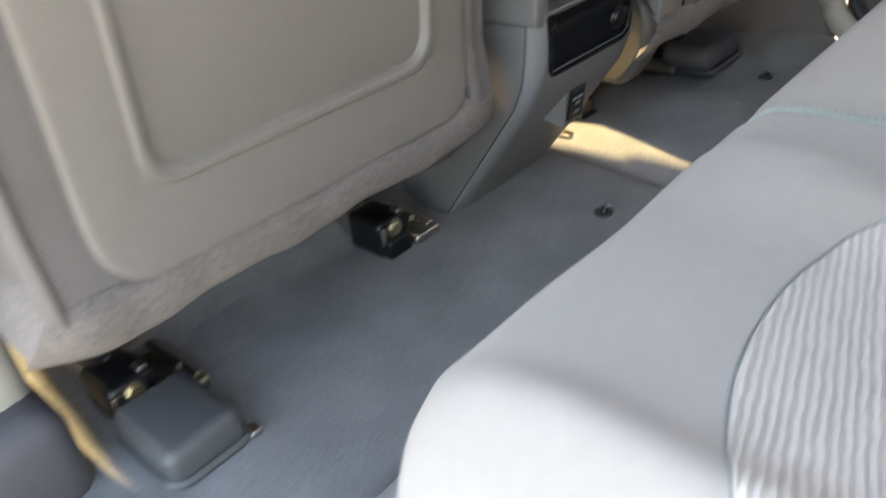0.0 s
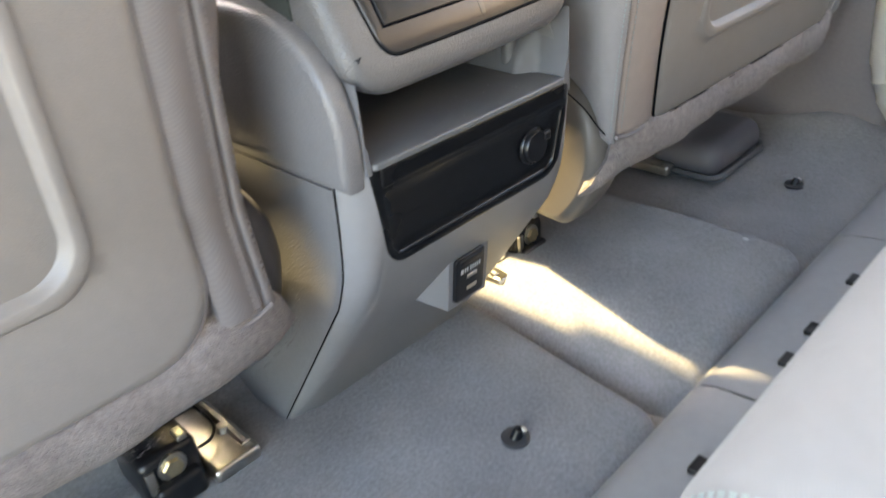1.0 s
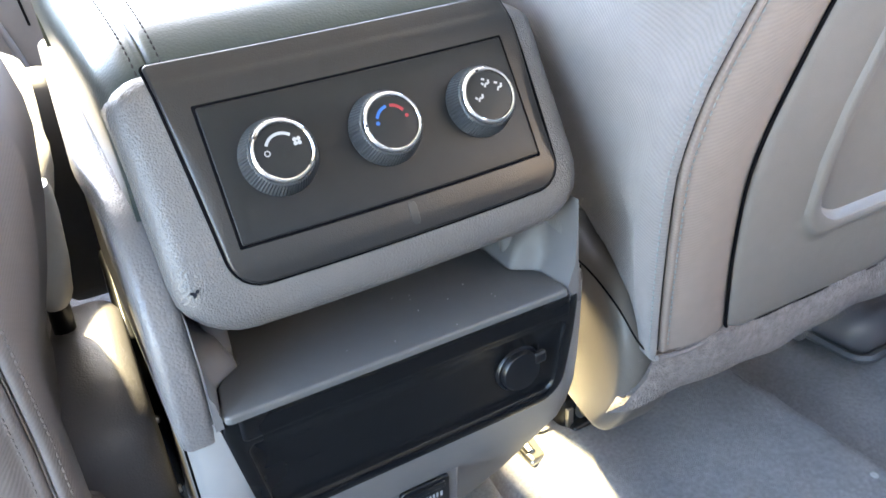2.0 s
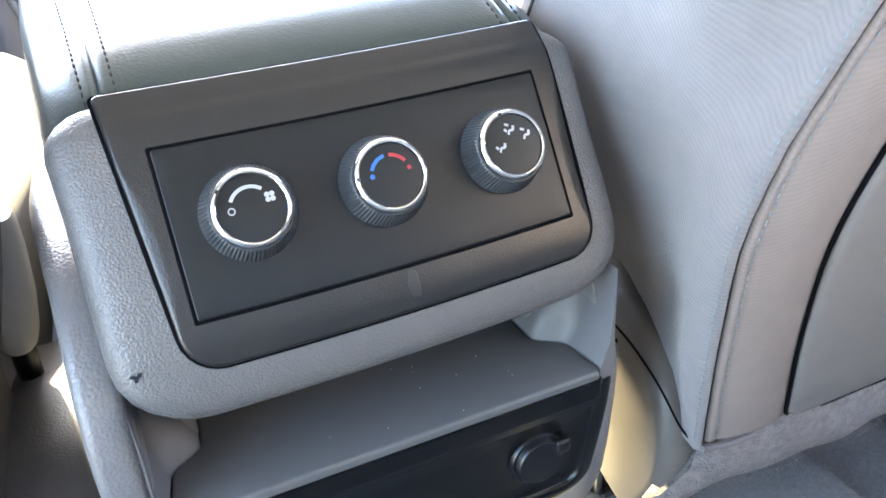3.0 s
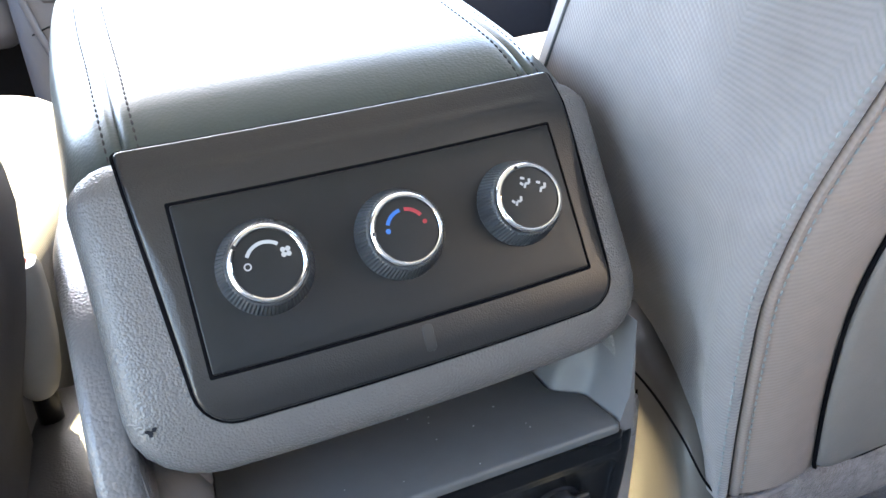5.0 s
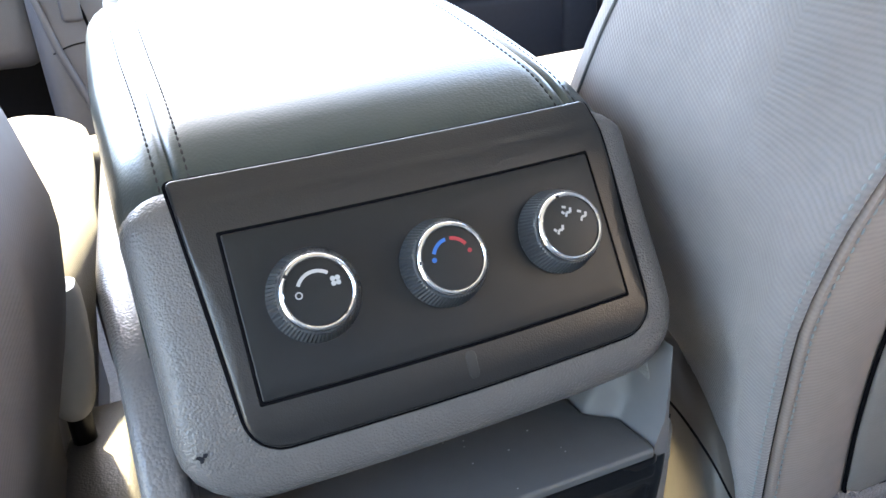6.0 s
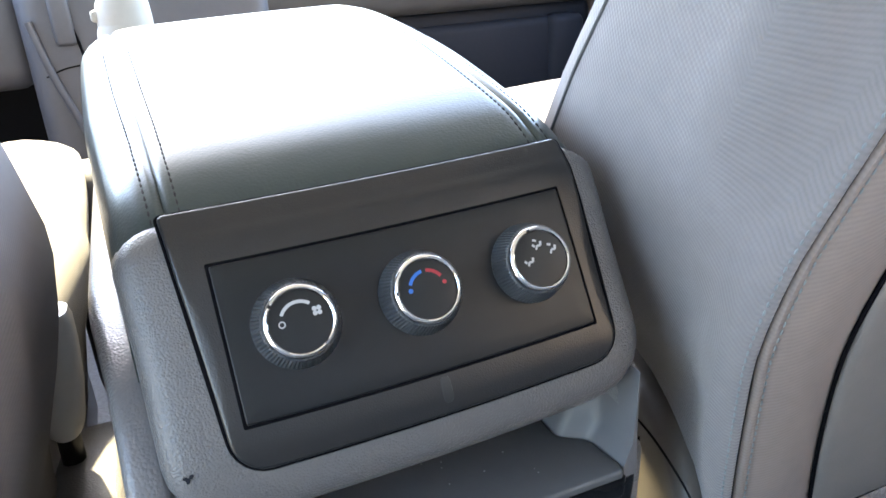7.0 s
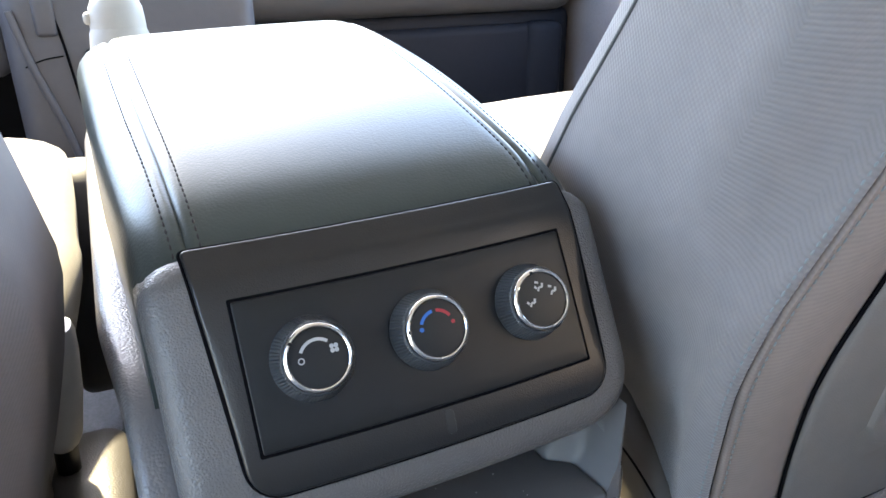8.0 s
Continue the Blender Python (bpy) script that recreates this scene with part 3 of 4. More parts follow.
def strokes(place, lines, width, h=0.0159):
    """Printed strokes between points of the dial, in metres right and up of its middle."""
    bm = bmesh.new()
    for x0, y0, x1, y1, w in lines:
        dx, dy = x1 - x0, y1 - y0
        L = math.hypot(dx, dy)
        px, py = -dy / L * w * width, dx / L * w * width
        loops = []
        for hh in (h + 0.0001, h + 0.0003):
            loops.append([place(math.atan2(x, y), math.hypot(x, y), hh) for x, y in ((x0 + px, y0 + py), (x0 - px, y0 - py), (x1 - px, y1 - py), (x1 + px, y1 + py))])
        bridge(bm, loops)
    return bm


def knobs():
    t, face, place = knob("fan_knob", -0.0548, "black fan-speed knob with a chrome ring", -52)
    part("fan_arc", arc(place, 0.0085, 0.0101, -62, 40), WHITE, face)
    part("off_mark", arc(place_at(place, -0.0088, 0.0002), 0.0011, 0.0017, 0, 360, 0.0159), WHITE, face)
    cx, cy = 0.0086, 0.0030
    part("fan_symbol", dots(place, [(math.degrees(math.atan2(cx + a, cy + b)), math.hypot(cx + a, cy + b), 0.00115) for a, b in ((0.0011, 0.0011), (-0.0011, 0.0011), (0.0011, -0.0011), (-0.0011, -0.0011))]), WHITE, face)
    t, face, place = knob("temperature_knob", 0.0047, "black temperature knob with a chrome ring", -86)
    part("cold_arc", arc(place, 0.0086, 0.0103, -66, -8), BLUE, face, "blue arc")
    part("cold_dot", dots(place, [(-84, 0.0092, 0.0012)]), BLUE, face, "blue dot")
    part("warm_arc", arc(place, 0.0086, 0.0103, 6, 58), RED, face, "red arc")
    part("warm_dot", dots(place, [(80, 0.0093, 0.0011)]), RED, face, "red dot")
    t, face, place = knob("airflow_knob", 0.0649, "black airflow knob with a chrome ring", -12)
    for k, (cx, cy) in enumerate(((-0.0068, 0.0002), (0.0, 0.0078), (0.0077, 0.0040))):
        ls = [(cx + 0.0022, cy + 0.0012, cx + 0.0016, cy - 0.001, 1.3), (cx + 0.0016, cy - 0.001, cx - 0.0004, cy - 0.0008, 1.2), (cx - 0.0004, cy - 0.0008, cx - 0.0014, cy - 0.0028, 1.1)]
        if k != 2:
            ls.append((cx - 0.003, cy + 0.0002, cx - 0.0018, cy - 0.0012, 1.2))
        if k != 0:
            ls.append((cx - 0.0022, cy + 0.0026, cx - 0.0002, cy + 0.0018, 1.2))
        part("airflow_symbol", strokes(place, ls, 0.0005), WHITE, face)


def place_at(place, x, y):
    """The same dial, with its middle moved."""
    def moved(a, rad, h):
        px, py = x + rad * math.sin(a), y + rad * math.cos(a)
        return place(math.atan2(px, py), math.hypot(px, py), h)
    return moved


knobs()


# ---------------------------------------------------------------- storage pocket, power outlet, charging socket
def pocket():
    sp0, sp1 = LOW.at_z(0.243), LOW.at_z(0.3355)
    mid, h = (sp0 + sp1) / 2, sp1 - sp0
    shape = lambda u, v: (0.003 + u * (1 + 1.35 * (v - mid)), v)
    bm = bmesh.new()
    loops = []
    for ins, d in ((-0.002, -0.006), (-0.001, -0.0004), (0.0, 0.0002), (0.002, 0.0004), (0.0055, 0.0003), (0.0072, -0.0006), (0.0080, -0.003), (0.0095, -0.0042), (0.02, -0.0050), (0.045, -0.0055)):
        up = 0.016 if ins > 0.004 else 0.0
        lp = rr(0.230 - 2 * ins, h - 2 * min(ins, 0.04) - up, max(0.006, 0.012 - ins), 6, 8, 0, mid - up / 2, max(0.010, 0.019 - ins))
        loops.append([wrap(*shape(u, v), 0) for u, v in lp])
        loops[-1] = [(x, y - d, z) for x, y, z in loops[-1]]
    bridge(bm, loops, cap0=False)
    t = thing("storage_pocket", (0, 0.03, 0.24), "black storage pocket set into the console's rear", "pocket")
    part("liner", bm, GLOSS, t)
    part("top_band", panel(lambda u, s, d: (wrap(u, s, 0)[0], wrap(u, s, 0)[1] - 0.002 - d, wrap(u, s, 0)[2]), 0.226, 0.019, 0.004, 0.0038, 0.004, cx=0.003, cy=sp1 - 0.0100, ns=10), GLOSS, t, "glossy black upper band")
    o = thing("power_outlet", (0.078, 0.03, 0.285), "round black power outlet with closed cap", "outlet")
    cx, cz, y = 0.077, 0.283, 0.0405

    def ringp(rad, dy):
        return [(cx + rad * math.cos(2 * math.pi * i / 40), y + dy, cz + rad * math.sin(2 * math.pi * i / 40)) for i in range(40)]
    bm = bmesh.new()
    bridge(bm, [ringp(0.0175, 0.004), ringp(0.0175, -0.006), ringp(0.0165, -0.0075), ringp(0.0145, -0.0075), ringp(0.0140, -0.004)])
    part("collar", bm, BLACK, o)
    bm = bmesh.new()
    bridge(bm, [ringp(0.0150, -0.004), ringp(0.0150, -0.010), ringp(0.0140, -0.0115), ringp(0.006, -0.0118), ringp(0.001, -0.0118)])
    part("cap", bm, BLACK, o)
    part("cap_tab", box(cx + 0.010, cx + 0.0195, y - 0.0125, y - 0.008, cz + 0.002, cz + 0.011, 0.002), BLACK, o)
    # charging socket on its small boss
    u = thing("charging_socket", (0.008, 0.066, 0.165), "black double charging socket on a grey boss", "socket")
    bm = bmesh.new()
    A = [(-0.018, 0.060, 0.199), (0.036, 0.060, 0.199), (0.036, 0.0685, 0.135), (-0.018, 0.0685, 0.135)]
    B = [(-0.024, 0.058, 0.214), (0.038, 0.058, 0.214), (0.040, 0.112, 0.130), (-0.042, 0.0895, 0.154)]
    bridge(bm, [B, A])
    part("boss", bm, PLASTIC_FINE, u, "grey boss", smooth=10)

    def on_boss(a, b, d):
        return (0.0085 + a, 0.0603 - b * 0.133 - d, 0.167 + b)
    face = part("socket_face", panel(on_boss, 0.041, 0.053, 0.005, 0.002, 0.004, rings=4), BLACK, u)
    part("socket_ridge", panel(lambda a, b, d: on_boss(a, b, d + 0.0015), 0.031, 0.006, 0.002, 0.001, 0.0015, cy=0.020, rings=2), BLACK, face)
    for cy, w, hh, m in ((0.0005, 0.014, 0.0042, STEEL), (-0.0135, 0.014, 0.0042, STEEL)):
        part("port", panel(lambda a, b, d: on_boss(a, b, d + 0.0006), w, hh, 0.001, 0.0003, 0.0008, cx=0.002, cy=cy, rings=2), m, face, "bright metal port")
    for cx, w in ((-0.012, 0.0035), (-0.0075, 0.0015), (-0.0045, 0.0015), (0.0, 0.0015), (0.003, 0.0015), (0.006, 0.0015), (0.009, 0.0015), (0.0125, 0.002)):
        part("print_bar", panel(lambda a, b, d: on_boss(a, b, d + 0.0003), w, 0.0052, 0.0003, 0.0001, 0.0003, cx=cx, cy=0.0095, rings=1, nc=2, ns=1), WHITE, face)


pocket()


# ---------------------------------------------------------------- armrest lid
LID_LINE = curve([(0.080, 0, 0.494), (0.086, 0, 0.505), (0.094, 0, 0.5155), (0.110, 0, 0.5245), (0.135, 0, 0.533), (0.20, 0, 0.547), (0.28, 0, 0.5605), (0.35, 0, 0.569), (0.41, 0, 0.574), (0.46, 0, 0.576), (0.485, 0, 0.574), (0.498, 0, 0.562), (0.504, 0, 0.54)], 240)
LID_Y, LID_Z = [p.x for p in LID_LINE], [p.z for p in LID_LINE]


def top_z(y):
    return float(np.interp(y, LID_Y, LID_Z))


def lid_seam(y):
    return float(np.interp(y, [0.09, 0.17, 0.23, 0.31, 0.50], [0.0995, 0.1005, 0.1018, 0.1030, 0.1045]))


LID_W = 0.128


def lid_point(x, y, d=0.0):
    """On the lid's skin at x, with its domed top and rolled sides."""
    w, r = LID_W, 0.036
    a = abs(x)
    z = top_z(y) - 0.10 * x * x
    if a > w - r:
        f = min(1.0, (a - (w - r)) / r)
        z -= r * (1 - math.sqrt(max(0.0, 1 - f * f)))
    g = abs(a - lid_seam(y))
    if g < 0.0045:
        z -= 0.0026 * (1 - g / 0.0045) ** 2
    g2 = abs(g - 0.0066)
    if g2 < 0.003:
        z -= 0.0005 * (1 - g2 / 0.003)
    flare = 1 + ease((abs(x) - 0.085) / 0.04) * float(np.interp(y, [0.09, 0.25, 0.50], [0.0, 0.06, 0.10]))
    return cant((x * flare + 0.001, y, z + d))


def armrest():
    t = thing("armrest", (0, 0.3, 0.5), "dark grey leather armrest lid on the console", "armrest")
    ys = [0.080, 0.083, 0.086, 0.090, 0.094, 0.098, 0.103, 0.110, 0.115, 0.120, 0.13, 0.14, 0.15, 0.16, 0.17, 0.185] + [0.2 + 0.01 * i for i in range(27)] + [0.47, 0.48, 0.485, 0.492, 0.498, 0.504]
    xs = sorted(set([round(-LID_W + 2 * LID_W * i / 48, 5) for i in range(49)] + [s * (0.103 + e) for s in (-1, 1) for e in (-0.0085, -0.0066, -0.005, -0.0035, -0.002, -0.0007, 0, 0.0007, 0.002, 0.0035, 0.005, 0.0066, 0.0085)] + [s * v for s in (-1, 1) for v in (0.1235, 0.126, 0.1275)]))
    bm = bmesh.new()
    loops = []
    for y in ys:
        low = top_z(y) - 0.075
        lp = [lid_point(math.copysign(float(np.interp(abs(x), [0, 0.088, 0.0945, 0.1115, LID_W], [0, 0.088, lid_seam(y) - 0.0085, lid_seam(y) + 0.0085, LID_W])), x), y) for x in xs]
        lp = [Vector((lp[0].x, y, low))] + lp + [Vector((lp[-1].x, y, low))]
        loops.append(lp)
    bridge(bm, loops)
    part("lid_cover", bm, LEATHER, t, smooth=60)
    for sg, off in ((-1, 0.0066), (-1, -0.0066), (1, 0.0066), (1, -0.0066)):
        pts = [lid_point(sg * (lid_seam(y) + off), y, 0.0001) for y in np.linspace(0.094, 0.49, 40)]
        part("stitching", stitches(pts, 0.0006, 0.0028, 0.0026), THREAD_DARK, t)


armrest()


# ---------------------------------------------------------------- front seats
def eased(knots):
    """Heights and distances along a smooth line through the knots."""
    pts = curve([(x, 0, z) for z, x in knots], 60)
    return [p.z for p in pts], [p.x for p in pts]


SEAM_Z, SEAM_X = eased([(0.235, 0.197), (0.28, 0.188), (0.328, 0.179), (0.383, 0.1705), (0.42, 0.1668), (0.463, 0.1735), (0.49, 0.1835), (0.55, 0.210), (0.62, 0.240), (0.72, 0.275), (0.84, 0.29), (0.92, 0.295)])
EDGE_Z, EDGE_X = eased([(0.23, 0.264), (0.252, 0.259), (0.323, 0.2405), (0.38, 0.2305), (0.41, 0.2295), (0.441, 0.2345), (0.50, 0.252), (0.60, 0.287), (0.72, 0.318), (0.90, 0.33)])


def seat(sg, dy, label):
    """A front seat: sg -1 on the driver's side, +1 on the other; dy: how far it is slid forward."""
    t = thing("front_seat", (sg * 0.4875, 0.3 + dy, 0), label, "car seat", "front seats")

    def back(z):
        if sg < 0:
            return 0.012 + dy - (z - 0.33) * (0.11 if z > 0.33 else -0.15)
        return 0.02 + dy - (z - 0.245) * 0.195

    def X(x):
        return sg * x

    def rim(z):
        """The side's front edge."""
        if sg < 0:
            return float(np.interp(z, [0.24, 0.28, 0.335, 0.40, 0.43, 0.48, 0.53, 0.56, 0.62, 0.9], [0.205, 0.206, 0.198, 0.177, 0.169, 0.161, 0.170, 0.176, 0.187, 0.215]))
        return 0.150 - 0.012 * math.exp(-((z - 0.48) / 0.10) ** 2) + 0.12 * max(0, z - 0.55) + 0.056 * max(0.0, min(1.0, (0.40 - z) / 0.13))

    def ahead(z):
        return 0.145 if sg < 0 else 0.142 + 0.30 * max(0.0, min(0.18, 0.62 - z))

    def seam_x(z):
        if sg < 0:
            return 0.208 + 0.04 * max(0, z - 0.5)
        return float(np.interp(z, SEAM_Z, SEAM_X))

    def board_x(z):
        """The board's inner edge."""
        return 0.2455 if sg < 0 else float(np.interp(z, EDGE_Z, EDGE_X))
    # cover: sections from the rear seam round the side to the front
    loops = []
    zs = [0.238, 0.243, 0.252, 0.27] + [0.285 + 0.0185 * i for i in range(30)] + [0.84, 0.88, 0.90]
    for z in zs:
        y = back(z)
        g = 0.012 * max(0.0, (0.252 - z) / 0.014) + 0.05 * max(0.0, (z - 0.84) / 0.06)
        inner = min(rim(z), seam_x(z) - (0.010 if sg < 0 else 0.010 - 0.006 * ease((0.34 - z) / 0.08))) + g
        seam = seam_x(z) + g
        q = ahead(z) * (1 - 0.5 * ease((0.30 - z) / 0.06) if sg > 0 else 1)
        turn = 0.0145 - 0.0095 * ease((0.34 - z) / 0.08) if sg > 0 else 0.0145
        mid = inner + (0.004 if sg > 0 else 0.001)
        hollow = 0.005 * ease((0.56 - z) / 0.12) * ease((z - 0.22) / 0.1) if sg > 0 else 0.0
        vale = 0.011 * ease((0.52 - z) / 0.1) * ease((z - 0.27) / 0.06) if sg > 0 else 0.0
        ebb = 0.022 * ease((0.47 - z) / 0.09) if sg > 0 else 0.0
        half = [(0.4875, y + 0.004 + g * 0.4), (0.34, y + 0.006 + g * 0.4), (0.32, y + 0.007 + g * 0.4), (seam + 0.010, y + 0.007 + g * 0.4), (seam, y + 0.0085 + g * 0.4), (seam - 0.0012, y + 0.0035 + g * 0.4), (seam - 0.003, y + 0.0020 + g * 0.4), (seam - 0.0055, y + 0.0024 + g * 0.4), (seam - 0.0078, y + 0.0042 + g * 0.4), (seam - min(0.0105, turn * 1.4), y + 0.0068), (seam - turn, y + 0.017),
                (seam - turn + (mid + 0.006 + vale - seam + turn) * 0.5, y + 0.017 + (q * 0.28 - 0.017) * 0.45), (mid + 0.006 + vale, y + q * 0.28), (mid + 0.005 + hollow * 0.5 + vale * 0.3 + ebb * 0.2, y + q * 0.42), (mid + hollow + ebb * 0.6, y + q * 0.60), (inner + hollow * 0.8 + ebb * 0.9, y + q * 0.80), (inner - hollow * 0.3 + ebb, y + q), (inner - hollow * 0.2 + 0.004 + ebb, y + q + 0.02), (inner + 0.03, y + q + 0.045), (0.27, y + q + 0.02), (0.4875, y + q)]
        full = half + [(0.975 - x, yy) for x, yy in half[-2:0:-1]]
        hem = 0.82 * ease((0.37 - z) / 0.13) if sg > 0 else 0.0
        loops.append([(X(x), yy, z + hem * max(0.0, yy - y - 0.02)) for x, yy in full])
    bm = bmesh.new()
    bridge(bm, loops)
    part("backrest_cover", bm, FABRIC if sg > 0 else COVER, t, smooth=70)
    # moulded board on the rear, with its embossed field
    def on_back(u, v, d):
        return (X(0.4875 + u * (0.4875 - board_x(v)) / 0.242), back(v) - d - 0.001 + 0.10 * abs(u) ** 3, v)
    w, z0, z1 = 0.484, 0.250, 0.86
    bm = bmesh.new()
    loops = []
    cz, hh = (z0 + z1) / 2, z1 - z0
    for ins, d in ((0, -0.004), (0.0, 0.001), (0.003, 0.004), (0.008, 0.005), (0.05, 0.006), (0.0585, 0.0064), (0.0605, 0.0088), (0.0620, 0.0096), (0.0680, 0.0096), (0.0695, 0.0085), (0.0715, 0.003), (0.0735, 0.0004), (0.10, 0.0), (0.15, 0.0), (0.2, 0.0)):
        lp = rr(w - 2 * ins, hh - 2 * ins - (0.02 if ins > 0.04 else 0), max(0.004, 0.045 - ins * 0.28), 8, 10, 0, cz + (0.004 if ins > 0.04 else 0), max(0.004, (0.05 if sg < 0 else 0.012 + ins * 0.6) - ins * 0.28))
        loops.append([on_back(u, v, d) for u, v in lp])
    bridge(bm, loops, cap0=False)
    part("back_board", bm, BOARD, t, "beige-grey moulded seatback board")
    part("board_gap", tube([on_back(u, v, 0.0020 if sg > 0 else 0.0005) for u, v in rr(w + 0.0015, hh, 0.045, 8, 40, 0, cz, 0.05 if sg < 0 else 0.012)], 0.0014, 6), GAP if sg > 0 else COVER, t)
    # padded roll between the seam and the board
    loops = []
    for z in np.linspace(0.256, 0.84, 50):
        a, b = seam_x(z) + 0.0012, board_x(z) - 0.0005
        row = [(a, back(z) + 0.008), (a + 0.0006, back(z) + 0.0035), (a + 0.0022, back(z) + 0.0016), (a + 0.0045, back(z) + 0.0012), (a + 0.0066, back(z) + 0.0020), (a + 0.0090, back(z) + 0.0012)]
        c = a + 0.0090
        row += [(c + (b - c) * k / 8, back(z) + 0.0012 - 0.0052 * math.sin(math.pi * (0.82 * k / 8)) ** 0.8 + 0.002 * (k / 8) ** 3) for k in range(1, 9)]
        loops.append([(X(x), y, z) for x, y in row] + [(X(row[-1][0]), back(z) + 0.012, z), (X(row[0][0]), back(z) + 0.012, z)])
    bm = bmesh.new()
    bridge(bm, loops)
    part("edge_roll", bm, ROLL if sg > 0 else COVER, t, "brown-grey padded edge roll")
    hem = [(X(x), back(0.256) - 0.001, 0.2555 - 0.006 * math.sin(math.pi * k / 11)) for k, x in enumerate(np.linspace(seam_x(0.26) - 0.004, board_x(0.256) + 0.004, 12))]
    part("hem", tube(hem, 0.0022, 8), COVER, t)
    # seams
    for off, yo in ((0.0077, 0.0016), (-0.0080, 0.0041)):
        ln = [(X(seam_x(z) + off), back(z) + yo, z) for z in np.linspace(0.262, 0.82, 60)]
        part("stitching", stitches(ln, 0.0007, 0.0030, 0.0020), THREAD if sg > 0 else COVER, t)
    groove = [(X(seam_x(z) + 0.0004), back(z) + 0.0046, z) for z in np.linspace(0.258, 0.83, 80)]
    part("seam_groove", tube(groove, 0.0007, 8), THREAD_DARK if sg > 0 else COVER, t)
    # front edge seam of the side
    ln = [(X(min(rim(z), seam_x(z) - 0.010) + (-0.0015 * ease((0.56 - z) / 0.12) * ease((z - 0.22) / 0.1) if sg > 0 else 0) + 0.0004), back(z) + ahead(z) + 0.004, z) for z in np.linspace(0.48, 0.84, 40)]
    if sg > 0:
        part("piping", tube(ln, 0.0012, 8), THREAD_GREY, t, "dark piped front edge")
    # fuzzy skirt under the backrest
    loops = []
    line = ((0.268, 0.03, 0.215), (0.262, 0.004, 0.200), (0.250, -0.006, 0.190), (0.232, -0.006, 0.182), (0.214, -0.002, 0.172), (0.203, 0.008, 0.170), (0.199, 0.024, 0.178), (0.199, 0.16, 0.18), (0.262, 0.16, 0.20))
    if sg > 0:
        line = ((0.268, 0.012, 0.226), (0.262, 0.004, 0.207), (0.250, -0.006, 0.195), (0.232, -0.006, 0.192), (0.214, -0.002, 0.181), (0.203, 0.003, 0.173), (0.199, 0.008, 0.179), (0.199, 0.014, 0.192), (0.262, 0.014, 0.218))
    for z, yo, xin in line:
        xs = np.linspace(xin, 0.975 - xin, 60)
        row = []
        for x in xs:
            e = max(0.0, abs(x - 0.4875) - 0.24) / 0.06
            droop = 0.014 * ease((0.228 - x) / 0.05) * ease((0.255 - z) / 0.05) if sg > 0 else 0.0
            row.append((X(x - droop * 0.2), (0.002 if sg < 0 else 0.020) + dy + yo + 0.0012 * math.sin(x * 90) + 0.018 * e * e, z + 0.003 * math.sin(x * 33) - droop))
        loops.append(row)
    bm = bmesh.new()
    bridge(bm, loops + [loops[0]], close=False)
    bmesh.ops.remove_doubles(bm, verts=bm.verts[:], dist=1e-6)
    bmesh.ops.holes_fill(bm, edges=bm.edges[:], sides=0)
    part("skirt", bm, SKIRT, t, "fuzzy grey felt skirt")
    # loose fibres along the skirt's lower edge
    bm = bmesh.new()
    base = (0.002 if sg < 0 else 0.020) + dy
    for k in range(1300):
        x = random.uniform(0.166 if sg < 0 else 0.178, 0.80)
        f = random.random()
        z = 0.199 + 0.05 * f * f + 0.003 * math.sin(x * 33)
        e = max(0.0, abs(x - 0.4875) - 0.24) / 0.06
        y = base + 0.018 * e * e - 0.006 + (0.022 if f < 0.1 else 0.014 * max(0, 0.6 - f)) + 0.0012 * math.sin(x * 90)
        L = random.uniform(0.0008, 0.0022)
        d = Vector((random.uniform(-0.6, 0.6), random.uniform(-0.7, -0.1), random.uniform(-1.0, -0.1))).normalized() * L
        p0 = Vector((X(x), y, z))
        wv = Vector((0.00022, 0, 0.00016))
        v = [bm.verts.new(q) for q in (p0 - wv, p0 + wv, p0 + d * 0.6 + wv * 0.6, p0 + d, p0 + d * 0.6 - wv * 0.6)]
        bm.faces.new(v)
    tagged(part("felt_fuzz", bm, SKIRT, t, "loose felt fibres"), kind="stuff")
    # cushion
    sections = []
    lift = 0.012 if sg > 0 else -0.010
    for y, zt, zb in ((0.10, 0.30, 0.22), (0.13, 0.36, 0.21), (0.20, 0.385, 0.20), (0.33, 0.40, 0.20), (0.40, 0.412, 0.20), (0.50, 0.432, 0.21), (0.58, 0.445, 0.23), (0.615, 0.435, 0.25), (0.628, 0.40, 0.28)):
        lp = []
        k = 0.036 * ease((0.70 - y) / 0.16) * ease((y - 0.17) / 0.08) if sg < 0 else 0.0
        far = 0.026 if sg > 0 else 0.0
        for x, zz in ((0.212 + far, zb), (0.204 + far - k * 0.35, (zt + zb) / 2), (0.202 + far - k, zt - 0.012), (0.215 + far - k, zt + 0.012), (0.24 + far, zt + 0.022), (0.27, zt + 0.012), (0.31, zt - 0.004), (0.40, zt - 0.002), (0.4875, zt)):
            lp.append((x, zz))
        lp = lp + [(0.975 - x, zz) for x, zz in lp[-2::-1]]
        smooth = curve([(x, 0, z + lift * ease((y - 0.3) / 0.2)) for x, z in lp], 70)
        sections.append([(X(p.x), y + dy, p.z) for p in smooth])
    runs = [curve(run, 34) for run in zip(*sections)]
    bm = bmesh.new()
    bridge(bm, [list(lp) for lp in zip(*runs)])
    part("cushion", bm, FABRIC, t, smooth=70)
